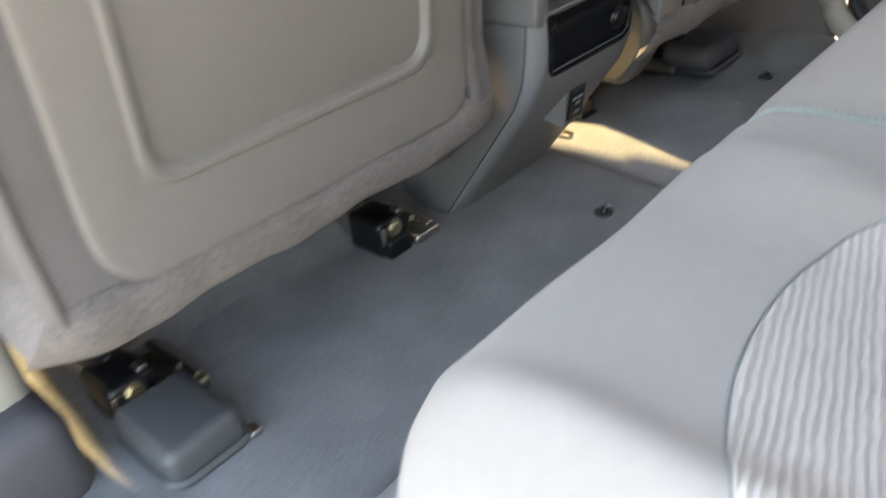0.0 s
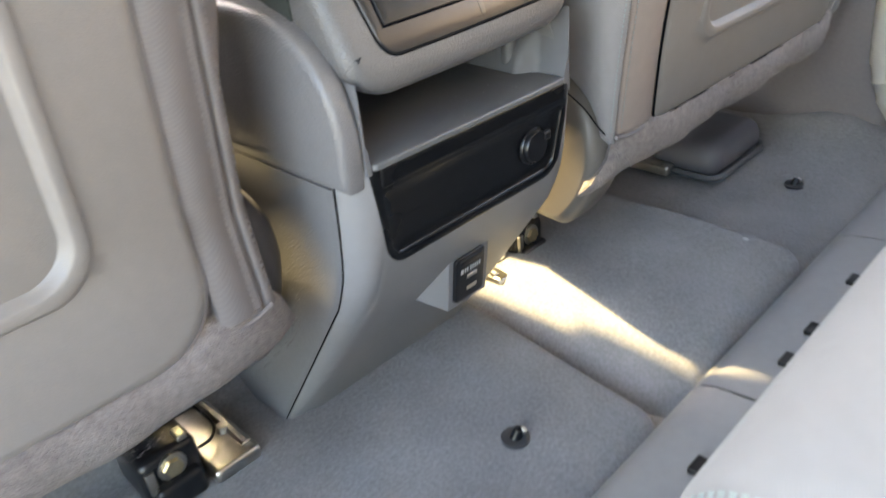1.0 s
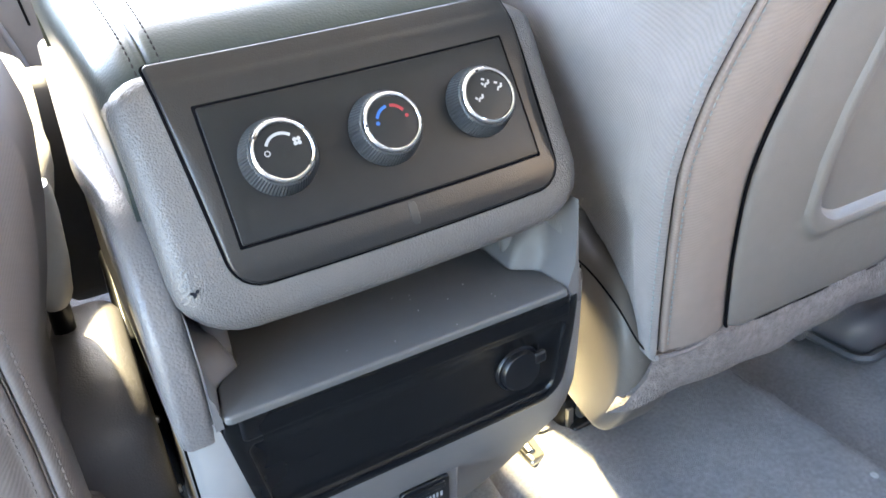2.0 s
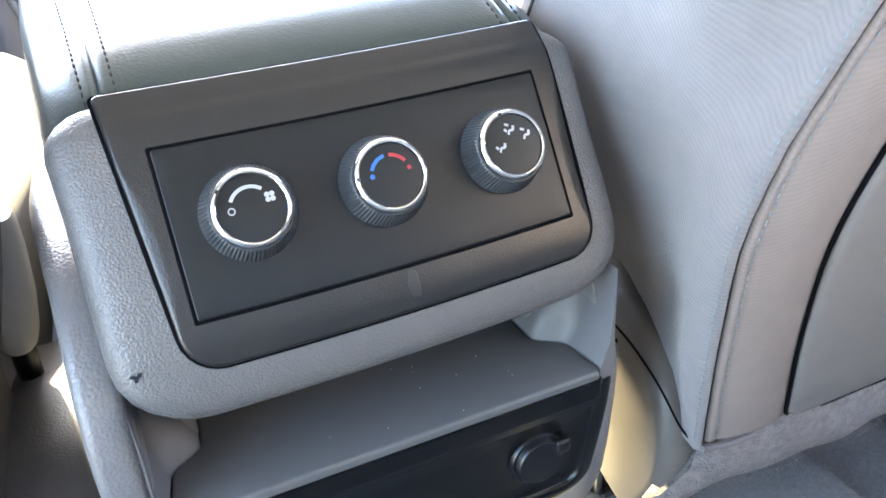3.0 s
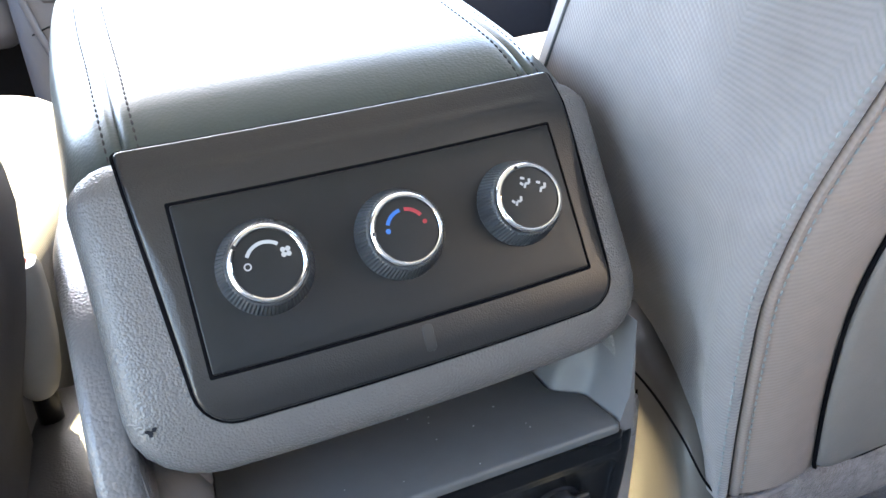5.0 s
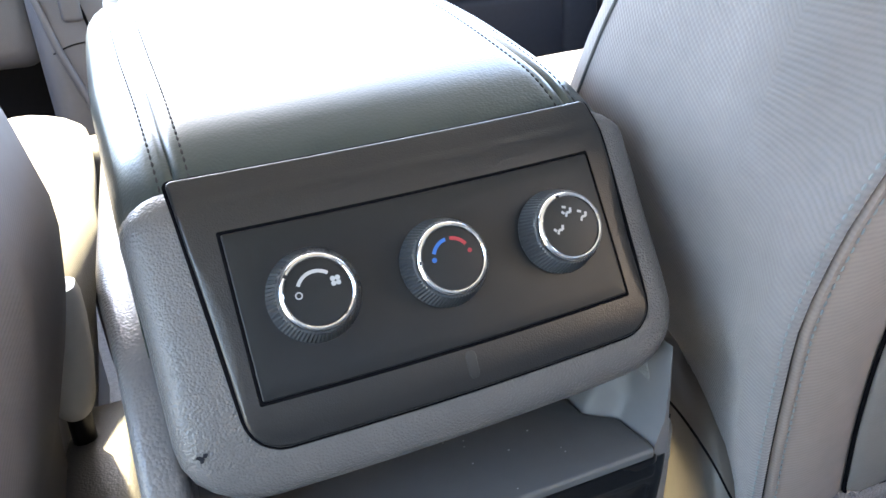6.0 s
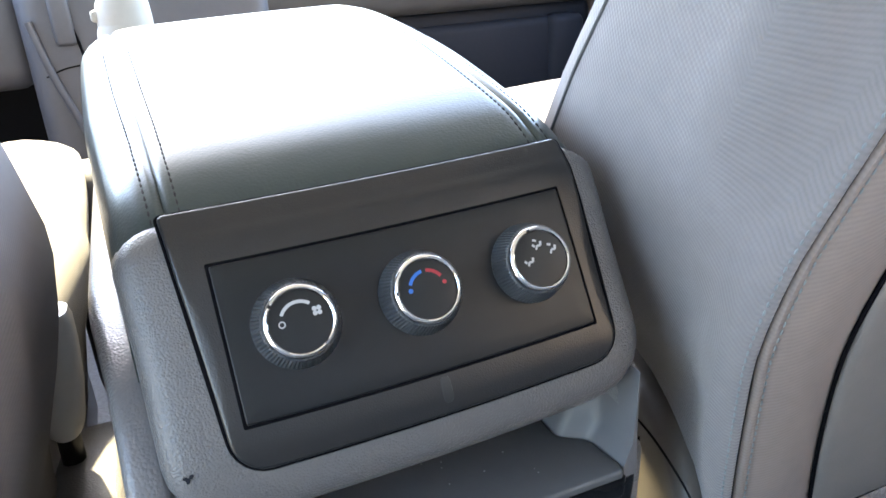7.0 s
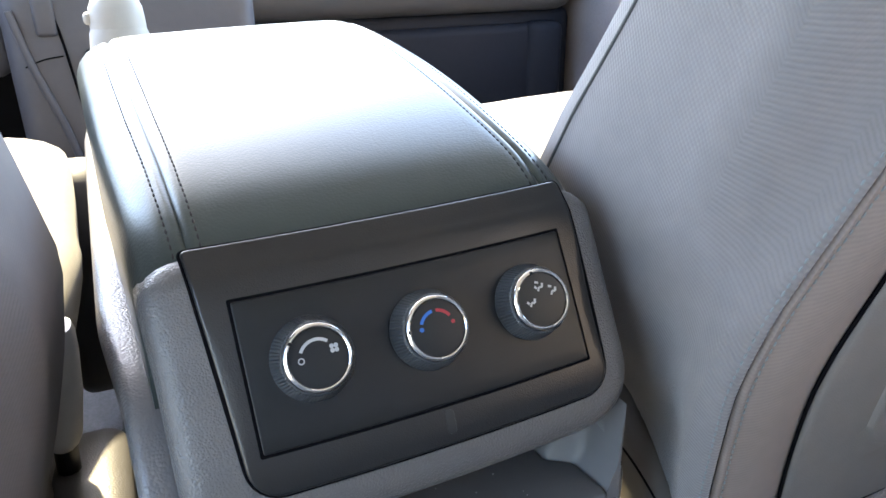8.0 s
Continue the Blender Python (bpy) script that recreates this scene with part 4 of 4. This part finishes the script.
    # side shield over the recliner
    if sg > 0:
        pl = curve([(0, 0.125, 0.316), (0, 0.086, 0.306), (0, 0.058, 0.288), (0, 0.040, 0.262), (0, 0.0330, 0.234), (0, 0.0360, 0.206), (0, 0.048, 0.175), (0, 0.066, 0.148), (0, 0.083, 0.131), (0, 0.108, 0.125), (0, 0.18, 0.121), (0, 0.25, 0.122), (0, 0.28, 0.16), (0, 0.27, 0.26), (0, 0.22, 0.305), (0, 0.17, 0.314)], 70)
    else:
        pl = curve([(0, 0.032, 0.275), (0, 0.028, 0.245), (0, 0.045, 0.195), (0, 0.075, 0.135), (0, 0.100, 0.115), (0, 0.135, 0.125), (0, 0.18, 0.17), (0, 0.225, 0.25), (0, 0.22, 0.29), (0, 0.14, 0.31), (0, 0.07, 0.305), (0, 0.036, 0.285)], 44)
    a, b = sorted((X(0.1775), X(0.240))) if sg > 0 else sorted((X(0.1500), X(0.228)))
    bm = slab([(p.y + dy + (0.030 if sg < 0 else 0), p.z) for p in pl], a, b, 0.016 if sg > 0 else 0.018)
    if sg > 0:
        for v in bm.verts:
            v.co.x += 0.24 * max(0.0, v.co.y - 0.045)
    shield = part("side_shield", bm, SHIELD if sg > 0 else STACK, t, "beige-brown plastic side shield" if sg > 0 else "grey-brown side shield")
    if sg < 0:
        for y, z in ((0.165, 0.215), (0.135, 0.165)):
            part("screw", tube([(-0.1510, y + dy, z), (-0.1480, y + dy, z), (-0.1470, y + dy, z)], [0.0034, 0.0034, 0.0020], 10), STEEL, shield, "small steel screw head")
    if sg > 0:
        crack = curve([(0.176, 0.110, 0.311), (0.178, 0.080, 0.301), (0.180, 0.052, 0.284), (0.184, 0.033, 0.262), (0.192, 0.024, 0.250)], 30)
        part("shield_gap", tube(crack, 0.0008, 8), GAP, t)
    # base frame and rails
    part("base", box(min(X(0.22), X(0.72)), max(X(0.22), X(0.72)), 0.30 + dy, 0.60 + dy, 0.10, 0.215, 0.02), BLACK, t)
    for rx in (0.272, 0.70):
        lo, hi = sorted((X(rx - 0.022), X(rx + 0.022)))
        part("rail", box(lo, hi, 0.24, 0.70, 0.0, 0.05, 0.004), STEEL, t)
        lo, hi = sorted((X(rx - 0.030), X(rx + 0.030)))
        cap = part("rail_cap", box(lo, hi, 0.200, 0.275, -0.002, 0.060, 0.010), BLACK, t, "black rail end cap")
        part("cap_shoulder", box(lo + 0.006, hi - 0.006, 0.188, 0.215, -0.002, 0.030, 0.006), BLACK, cap)
        part("rail_bolt", tube([(X(rx), 0.194, 0.042), (X(rx), 0.204, 0.042)], [0.0095, 0.011], 6), BRASS, cap, "brassy hexagonal bolt head")
        part("bolt_washer", tube([(X(rx), 0.1985, 0.042), (X(rx), 0.202, 0.042)], 0.0145, 18), STEEL, cap)
        part("cap_clip", box(X(rx) - 0.026, X(rx) - 0.018, 0.1975, 0.206, 0.022, 0.050, 0.001), STEEL, cap, "bright metal clip")
        part("cap_tab", box(X(rx) + 0.014, X(rx) + 0.024, 0.205, 0.222, 0.056, 0.0645, 0.002), STEEL, cap, "bright metal tab")
        inner = rx - 0.055
        lo, hi = sorted((X(inner - 0.028), X(inner + 0.024)))
        br = part("rail_bracket", box(lo, hi, 0.185, 0.36, -0.004, 0.014, 0.005), STEEL, t, "stamped steel rail bracket")
        part("bracket_rib", tube(curve([(X(inner - 0.020), 0.20, 0.012), (X(inner - 0.018), 0.26, 0.018), (X(inner - 0.012), 0.34, 0.016)], 10), 0.006, 8), STEEL, br)
        part("bracket_rivet", tube([(X(inner - 0.014), 0.235, 0.013), (X(inner - 0.014), 0.235, 0.021)], [0.008, 0.006], 12), STEEL, br)
        part("wire", tube(curve([(X(inner + 0.022), 0.215, 0.03), (X(inner + 0.004), 0.222, 0.026), (X(inner - 0.008), 0.245, 0.024), (X(inner - 0.004), 0.29, 0.03)], 20), 0.0017, 6), BLACK, br, "thin black wire")
    return t


seat(-1, 0.054, "grey front seat with a moulded back board, slid forward")
seat(1, 0.0, "grey front seat with a moulded back board, slid back")


def buckle():
    t = thing("seat_buckle", (-0.182, 0.225, 0.25), "pale grey seat-belt buckle with a red button", "seat-belt buckle")
    bm = bmesh.new()
    loops = []
    for z, w, d, y in ((0.333, 0.007, 0.020, 0.228), (0.337, 0.010, 0.026, 0.228), (0.345, 0.0125, 0.030, 0.227), (0.37, 0.0145, 0.033, 0.226), (0.40, 0.0145, 0.033, 0.224), (0.418, 0.0135, 0.031, 0.222), (0.425, 0.0115, 0.027, 0.222)):
        loops.append([(-0.183 + 0.10 * (z - 0.38) + u, y + v, z) for u, v in rr(2 * w, d, 0.009, 4, 2)])
    bridge(bm, loops)
    part("buckle_body", bm, BEIGE, t)
    part("button", box(-0.188, -0.172, 0.208, 0.228, 0.4225, 0.4268, 0.002), REDTAB, t, "red release button")
    part("wiring_box", box(-0.156, -0.1435, 0.26, 0.46, 0.10, 0.27, 0.008), BLACK, t, "black plastic box under the buckle")
    part("stalk", tube(curve([(-0.196, 0.245, 0.16), (-0.192, 0.240, 0.26), (-0.187, 0.228, 0.34)], 8), 0.008, 10), BLACK, t)


buckle()


# ---------------------------------------------------------------- rear bench
def bench_crest(y):
    """Where the cushion's bolster breaks off beside the middle seat."""
    return -0.318 + 0.43 * (min(-0.30, y) + 0.31)


def bench_point(x, k):
    """Cross-section of the bench cushion at x; k runs from the front's foot over the top to the back."""
    prof = [(-0.30, 0.075), (-0.275, 0.10), (-0.262, 0.15), (-0.254, 0.20), (-0.252, 0.24), (-0.256, 0.265), (-0.266, 0.285), (-0.284, 0.300), (-0.31, 0.309), (-0.35, 0.313), (-0.40, 0.313), (-0.46, 0.310), (-0.54, 0.305), (-0.64, 0.297), (-0.80, 0.285)]
    y, z = prof[k]
    top = max(0.0, min(1.0, (z - 0.24) / 0.06))
    e = max(0.0, min(1.0, (x + 0.738) / 0.085))
    f = 1 - math.sqrt(max(0.0, 1 - (1 - e) ** 2))
    y -= 0.055 * f
    y += 0.006 * ease((-0.44 - x) / 0.14)
    z -= 0.10 * f * top
    crest = lambda c, s: math.exp(-((x - c) / s) ** 2)
    top *= 0.25 + 0.75 * ease((-0.275 - y) / 0.07)
    z += top * (0.016 * crest(-0.675, 0.022) + 0.021 * ease((x + 0.46) / 0.12) * (1 - ease((x - bench_crest(y)) / 0.028)) - 0.012 * crest(-0.20, 0.02) + 0.004 * crest(-0.05, 0.12) - 0.010 * crest(-0.48, 0.1) * min(1, max(0, (-0.38 - y) / 0.1)))
    y -= 0.004 * crest(-0.20, 0.015)
    return Vector((x, y, z))


_edge = curve([(-0.73, -0.478, 0), (-0.679, -0.442, 0), (-0.62, -0.417, 0), (-0.565, -0.405, 0), (-0.50, -0.403, 0), (-0.45, -0.411, 0), (-0.42, -0.421, 0), (-0.386, -0.447, 0), (-0.36, -0.49, 0)], 60)
INSERT_X, INSERT_Y = [p.x for p in _edge], [p.y for p in _edge]


def insert_front(x):
    """The front edge of the ribbed insert."""
    return float(np.interp(x, INSERT_X, INSERT_Y))


def bench():
    t = thing("rear_bench", (-0.1, -0.5, 0.0), "light grey cloth rear bench seat", "bench seat")
    xs = sorted(set([round(-0.738 + 0.085 * (i / 14) ** 1.6, 5) for i in range(15)] + [round(v, 4) for v in np.arange(-0.648, 0.905, 0.008)]))
    bm = bmesh.new()
    bridge(bm, [[bench_point(x, k) for k in range(15)] for x in xs], close=False)
    part("cushion", bm, FABRIC_L, t, smooth=80)
    for xx, mat, rad in ((-0.2, THREAD_PALE, 0.0022),):
        part("piping", tube([bench_point(xx, k) + Vector((0, 0, 0.001)) for k in range(3, 14)], rad, 8), mat, t)
    @functools.lru_cache(None)
    def section(x):
        pts = [bench_point(x, k) for k in range(14, 6, -1)]
        return [p.y for p in pts], [p.z for p in pts]

    def skin(x, y):
        return float(np.interp(y, *section(float(x))))
    for off in (-0.008, 0.008):
        pts = [bench_point(-0.2 + off, k) + Vector((0, 0, 0.0008)) for k in range(5, 14)]
        part("stitching", stitches(pts, 0.0008, 0.004, 0.0016), THREAD_PALE, t)
    # ribbed insert
    bm = bmesh.new()
    nu, nv = 210, 400
    grid = []
    for i in range(nu + 1):
        row = []
        x = -0.715 + 0.352 * i / nu
        front = insert_front(x)
        for j in range(nv + 1):
            y = front + (-0.80 - front) * j / nv
            wob = 0.0004 * noise.noise(Vector((x * 30, y * 60, 3.1)))
            rib = math.sin((0.974 * y - 0.226 * x + wob * 2.4 + 0.0005 * math.sin(x * 260 + 6 * noise.noise(Vector((x * 20, y * 90, 1))))) * 2 * math.pi / 0.0058)
            lift = 0.0022 + 0.0011 * rib * (0.8 + 0.4 * noise.noise(Vector((x * 60, y * 60, 8))))
            edge = min(1.0, min(j / 3.0, i / 3.0, (nu - i) / 3.0))
            row.append(Vector((x, y, skin(x, y) - 0.003 + (0.003 + lift) * edge)))
        grid.append(row)
    bridge(bm, grid, close=False)
    part("ribbed_insert", bm, RIBBED, t, "cream-grey ribbed cloth insert")
    part("piping", tube([Vector((x, insert_front(x), skin(x, insert_front(x)) + 0.0005)) for x in np.linspace(-0.714, -0.364, 60)], 0.0008, 6), THREAD, t)
    part("backrest", box(-0.735, 0.9, -0.95, -0.80, 0.2, 0.82, 0.06, 5), FABRIC_L, t)


THREAD_PALE = material("pale_green_thread", (0.30, 0.37, 0.345), 0.8, vary=0.1)
FABRIC_L = material("light_seat_fabric", (0.245, 0.236, 0.231), 0.85, vary=0.05, bump=0.15, bump_scale=430, kind="weave", sheen=0.15, spec=0.25)
RIBBED = material("ribbed_cloth", (0.34, 0.328, 0.317), 0.9, vary=0.06, bump=0.3, bump_scale=600, sheen=0.1, spec=0.2)
bench()


# ---------------------------------------------------------------- sill cover before the bench, anchors and covers on the floor
def floor_fittings():
    for x0, x1 in ((-0.72, 0.155), (0.158, 0.535), (0.538, 0.9)):
        t = thing("seat_foot_cover", ((x0 + x1) / 2, -0.16, 0), "grey plastic cover strip along the bench's foot", "cover", "cover strips")
        pr = curve([(0, -0.098, -0.02), (0, -0.104, 0.006), (0, -0.115, 0.022), (0, -0.14, 0.030), (0, -0.20, 0.036), (0, -0.30, 0.045)], 16)
        bm = bmesh.new()
        bridge(bm, [[(x, p.y, p.z) for p in pr] for x in np.linspace(x0, x1, 8)], close=False)
        part("cover", bm, SILL, t)
        for cx in (-0.03, 0.045, 0.232, 0.298, 0.42):
            if x0 < cx < x1:
                part("slot_clip", box(cx - 0.011, cx + 0.011, -0.184, -0.164, 0.028, 0.0385, 0.002), BLACK, t, "black clip")
    for x, y, z in ((-0.007, -0.001, 0.0), (0.722, 0.016, -0.014)):
        t = thing("carpet_anchor", (x, y, z), "black anchor stub poking out of the carpet", "anchor", "carpet anchors")
        part("washer", tube([(x, y, z - 0.002), (x, y, z + 0.003)], 0.015, 16), RUBBER, t)
        part("stub", tube([(x, y, z), (x + 0.004, y - 0.002, z + 0.012)], [0.007, 0.005], 10), BLACK, t)
        part("tip", tube([(x + 0.006, y - 0.003, z + 0.006), (x + 0.009, y - 0.005, z + 0.010)], 0.004, 8), STEEL, t)
    t = thing("screw", (0.452, -0.024, 0.0), "bright screw head in the carpet pad", "screw")
    part("head", tube([(0.452, -0.024, 0.0), (0.452, -0.024, 0.026), (0.452, -0.024, 0.0275)], [0.0045, 0.0045, 0.003], 12), WHITE, t, "pale worn screw head")
    # covers over the outer rails' feet
    for x, y, w, h in ((-0.69, 0.135, 0.094, 0.125), (0.725, 0.172, 0.18, 0.125)):
        t = thing("rail_cover", (x, y, 0), "dark grey block cover over a seat rail's foot", "cover", "rail covers")
        part("block", box(x - w / 2, x + w / 2, y - h / 2, y + h / 2, -0.005, 0.045 if x < 0 else 0.056, 0.014 if x < 0 else 0.045, 3 if x < 0 else 7), TRAYMAT if x < 0 else STACK, t)
        if x < 0:
            part("release_tab", box(x + 0.046, x + 0.060, y - 0.070, y - 0.052, 0.002, 0.010, 0.003), STEEL, t, "worn bright metal tab")
        part("rim", tube([(x + u, y + v, 0.004) for u, v in rr(w + 0.004, h + 0.004, 0.02, 5, 2)] + [(x + (w + 0.004) / 2 - 0.02, y - (h + 0.004) / 2, 0.004)], 0.006, 6), TRAYMAT, t)

floor_fittings()


# ---------------------------------------------------------------- dashboard and the front of the cabin
def dash():
    t = thing("dashboard", (0.3, 1.3, 0.4), "grey dashboard with a dark glove box", "dashboard")
    part("top_roll", box(-0.86, 0.93, 1.22, 1.75, 0.50, 0.70, 0.06, 5), PLASTIC, t)
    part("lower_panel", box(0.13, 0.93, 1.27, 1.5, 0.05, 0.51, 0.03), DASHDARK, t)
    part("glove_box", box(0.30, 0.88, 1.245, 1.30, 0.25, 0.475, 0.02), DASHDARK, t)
    part("left_panel", box(-0.86, -0.235, 1.09, 1.5, 0.452, 0.62, 0.035, 5), STACK, t, "grey knee panel over the dark footwell")
    tower = part("dash_tower", box(-0.246, 0.14, 1.055, 1.5, 0.02, 0.62, 0.035, 5), STACK, t, "grey lower flank of the centre stack")
    part("ridge", tube(curve([(-0.230, 1.054, 0.557), (-0.212, 1.053, 0.474), (-0.184, 1.053, 0.380), (-0.170, 1.053, 0.305), (-0.165, 1.054, 0.20)], 24), 0.006, 10), STACK, tower)
    part("seam", tube(curve([(-0.174, 1.053, 0.56), (-0.164, 1.053, 0.51), (-0.154, 1.053, 0.417)], 16), 0.0022, 6), GAP, tower, "dark seam")
    part("seam", tube(curve([(-0.222, 1.053, 0.474), (-0.195, 1.053, 0.484), (-0.167, 1.053, 0.488)], 12), 0.0012, 6), GAP, tower)
    part("insert", box(-0.198, -0.168, 1.046, 1.06, 0.518, 0.60, 0.008), STACK, tower, "smooth insert")
    part("stop", box(-0.136, -0.120, 1.040, 1.06, 0.476, 0.497, 0.007), BLACK, tower, "small black stop")
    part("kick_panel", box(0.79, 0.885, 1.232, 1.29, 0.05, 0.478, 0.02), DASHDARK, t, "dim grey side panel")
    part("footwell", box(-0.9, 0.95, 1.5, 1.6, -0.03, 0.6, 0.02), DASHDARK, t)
    g = thing("gear_lever", (-0.096, 0.60, 0.45), "pale beige gear lever on the console", "gear lever")
    part("boot", tube([(-0.098, 0.60, 0.43), (-0.098, 0.602, 0.50), (-0.097, 0.604, 0.545), (-0.096, 0.605, 0.562), (-0.096, 0.606, 0.57)], [0.040, 0.034, 0.030, 0.029, 0.026], 24), BEIGE, g)
    part("lever", tube([(-0.096, 0.605, 0.558), (-0.096, 0.606, 0.575), (-0.096, 0.607, 0.588), (-0.096, 0.607, 0.597), (-0.096, 0.607, 0.603), (-0.096, 0.607, 0.605)], [0.0275, 0.0272, 0.0262, 0.022, 0.014, 0.004], 24), BEIGE, g)
    part("shift_button", box(-0.128, -0.119, 0.598, 0.616, 0.572, 0.584, 0.004), BEIGE, g)


dash()


def mirror():
    """An unseen mirror, added under the front edge of the roof to shade the armrest's far end."""
    t = thing("shade_mirror", (-0.09, 0.79, 1.18), "unseen black mirror added to shade the armrest's far end", "mirror")
    face = panel(lambda u, v, d: (-0.068 + u, 0.785 - d, 1.105 + v), 0.15, 0.150, 0.05, 0.006, 0.02, nc=8)
    part("housing", face, BLACK, t)
    part("mirror_glass", panel(lambda u, v, d: (-0.068 + u, 0.7835 - d, 1.105 + v), 0.136, 0.136, 0.044, 0.001, 0.002, nc=8), CHROME, t, "silvered glass")
    part("stem", tube([(-0.068, 0.792, 1.15), (-0.068, 0.775, 1.185), (-0.068, 0.745, 1.205)], 0.009, 10), BLACK, t)


mirror()
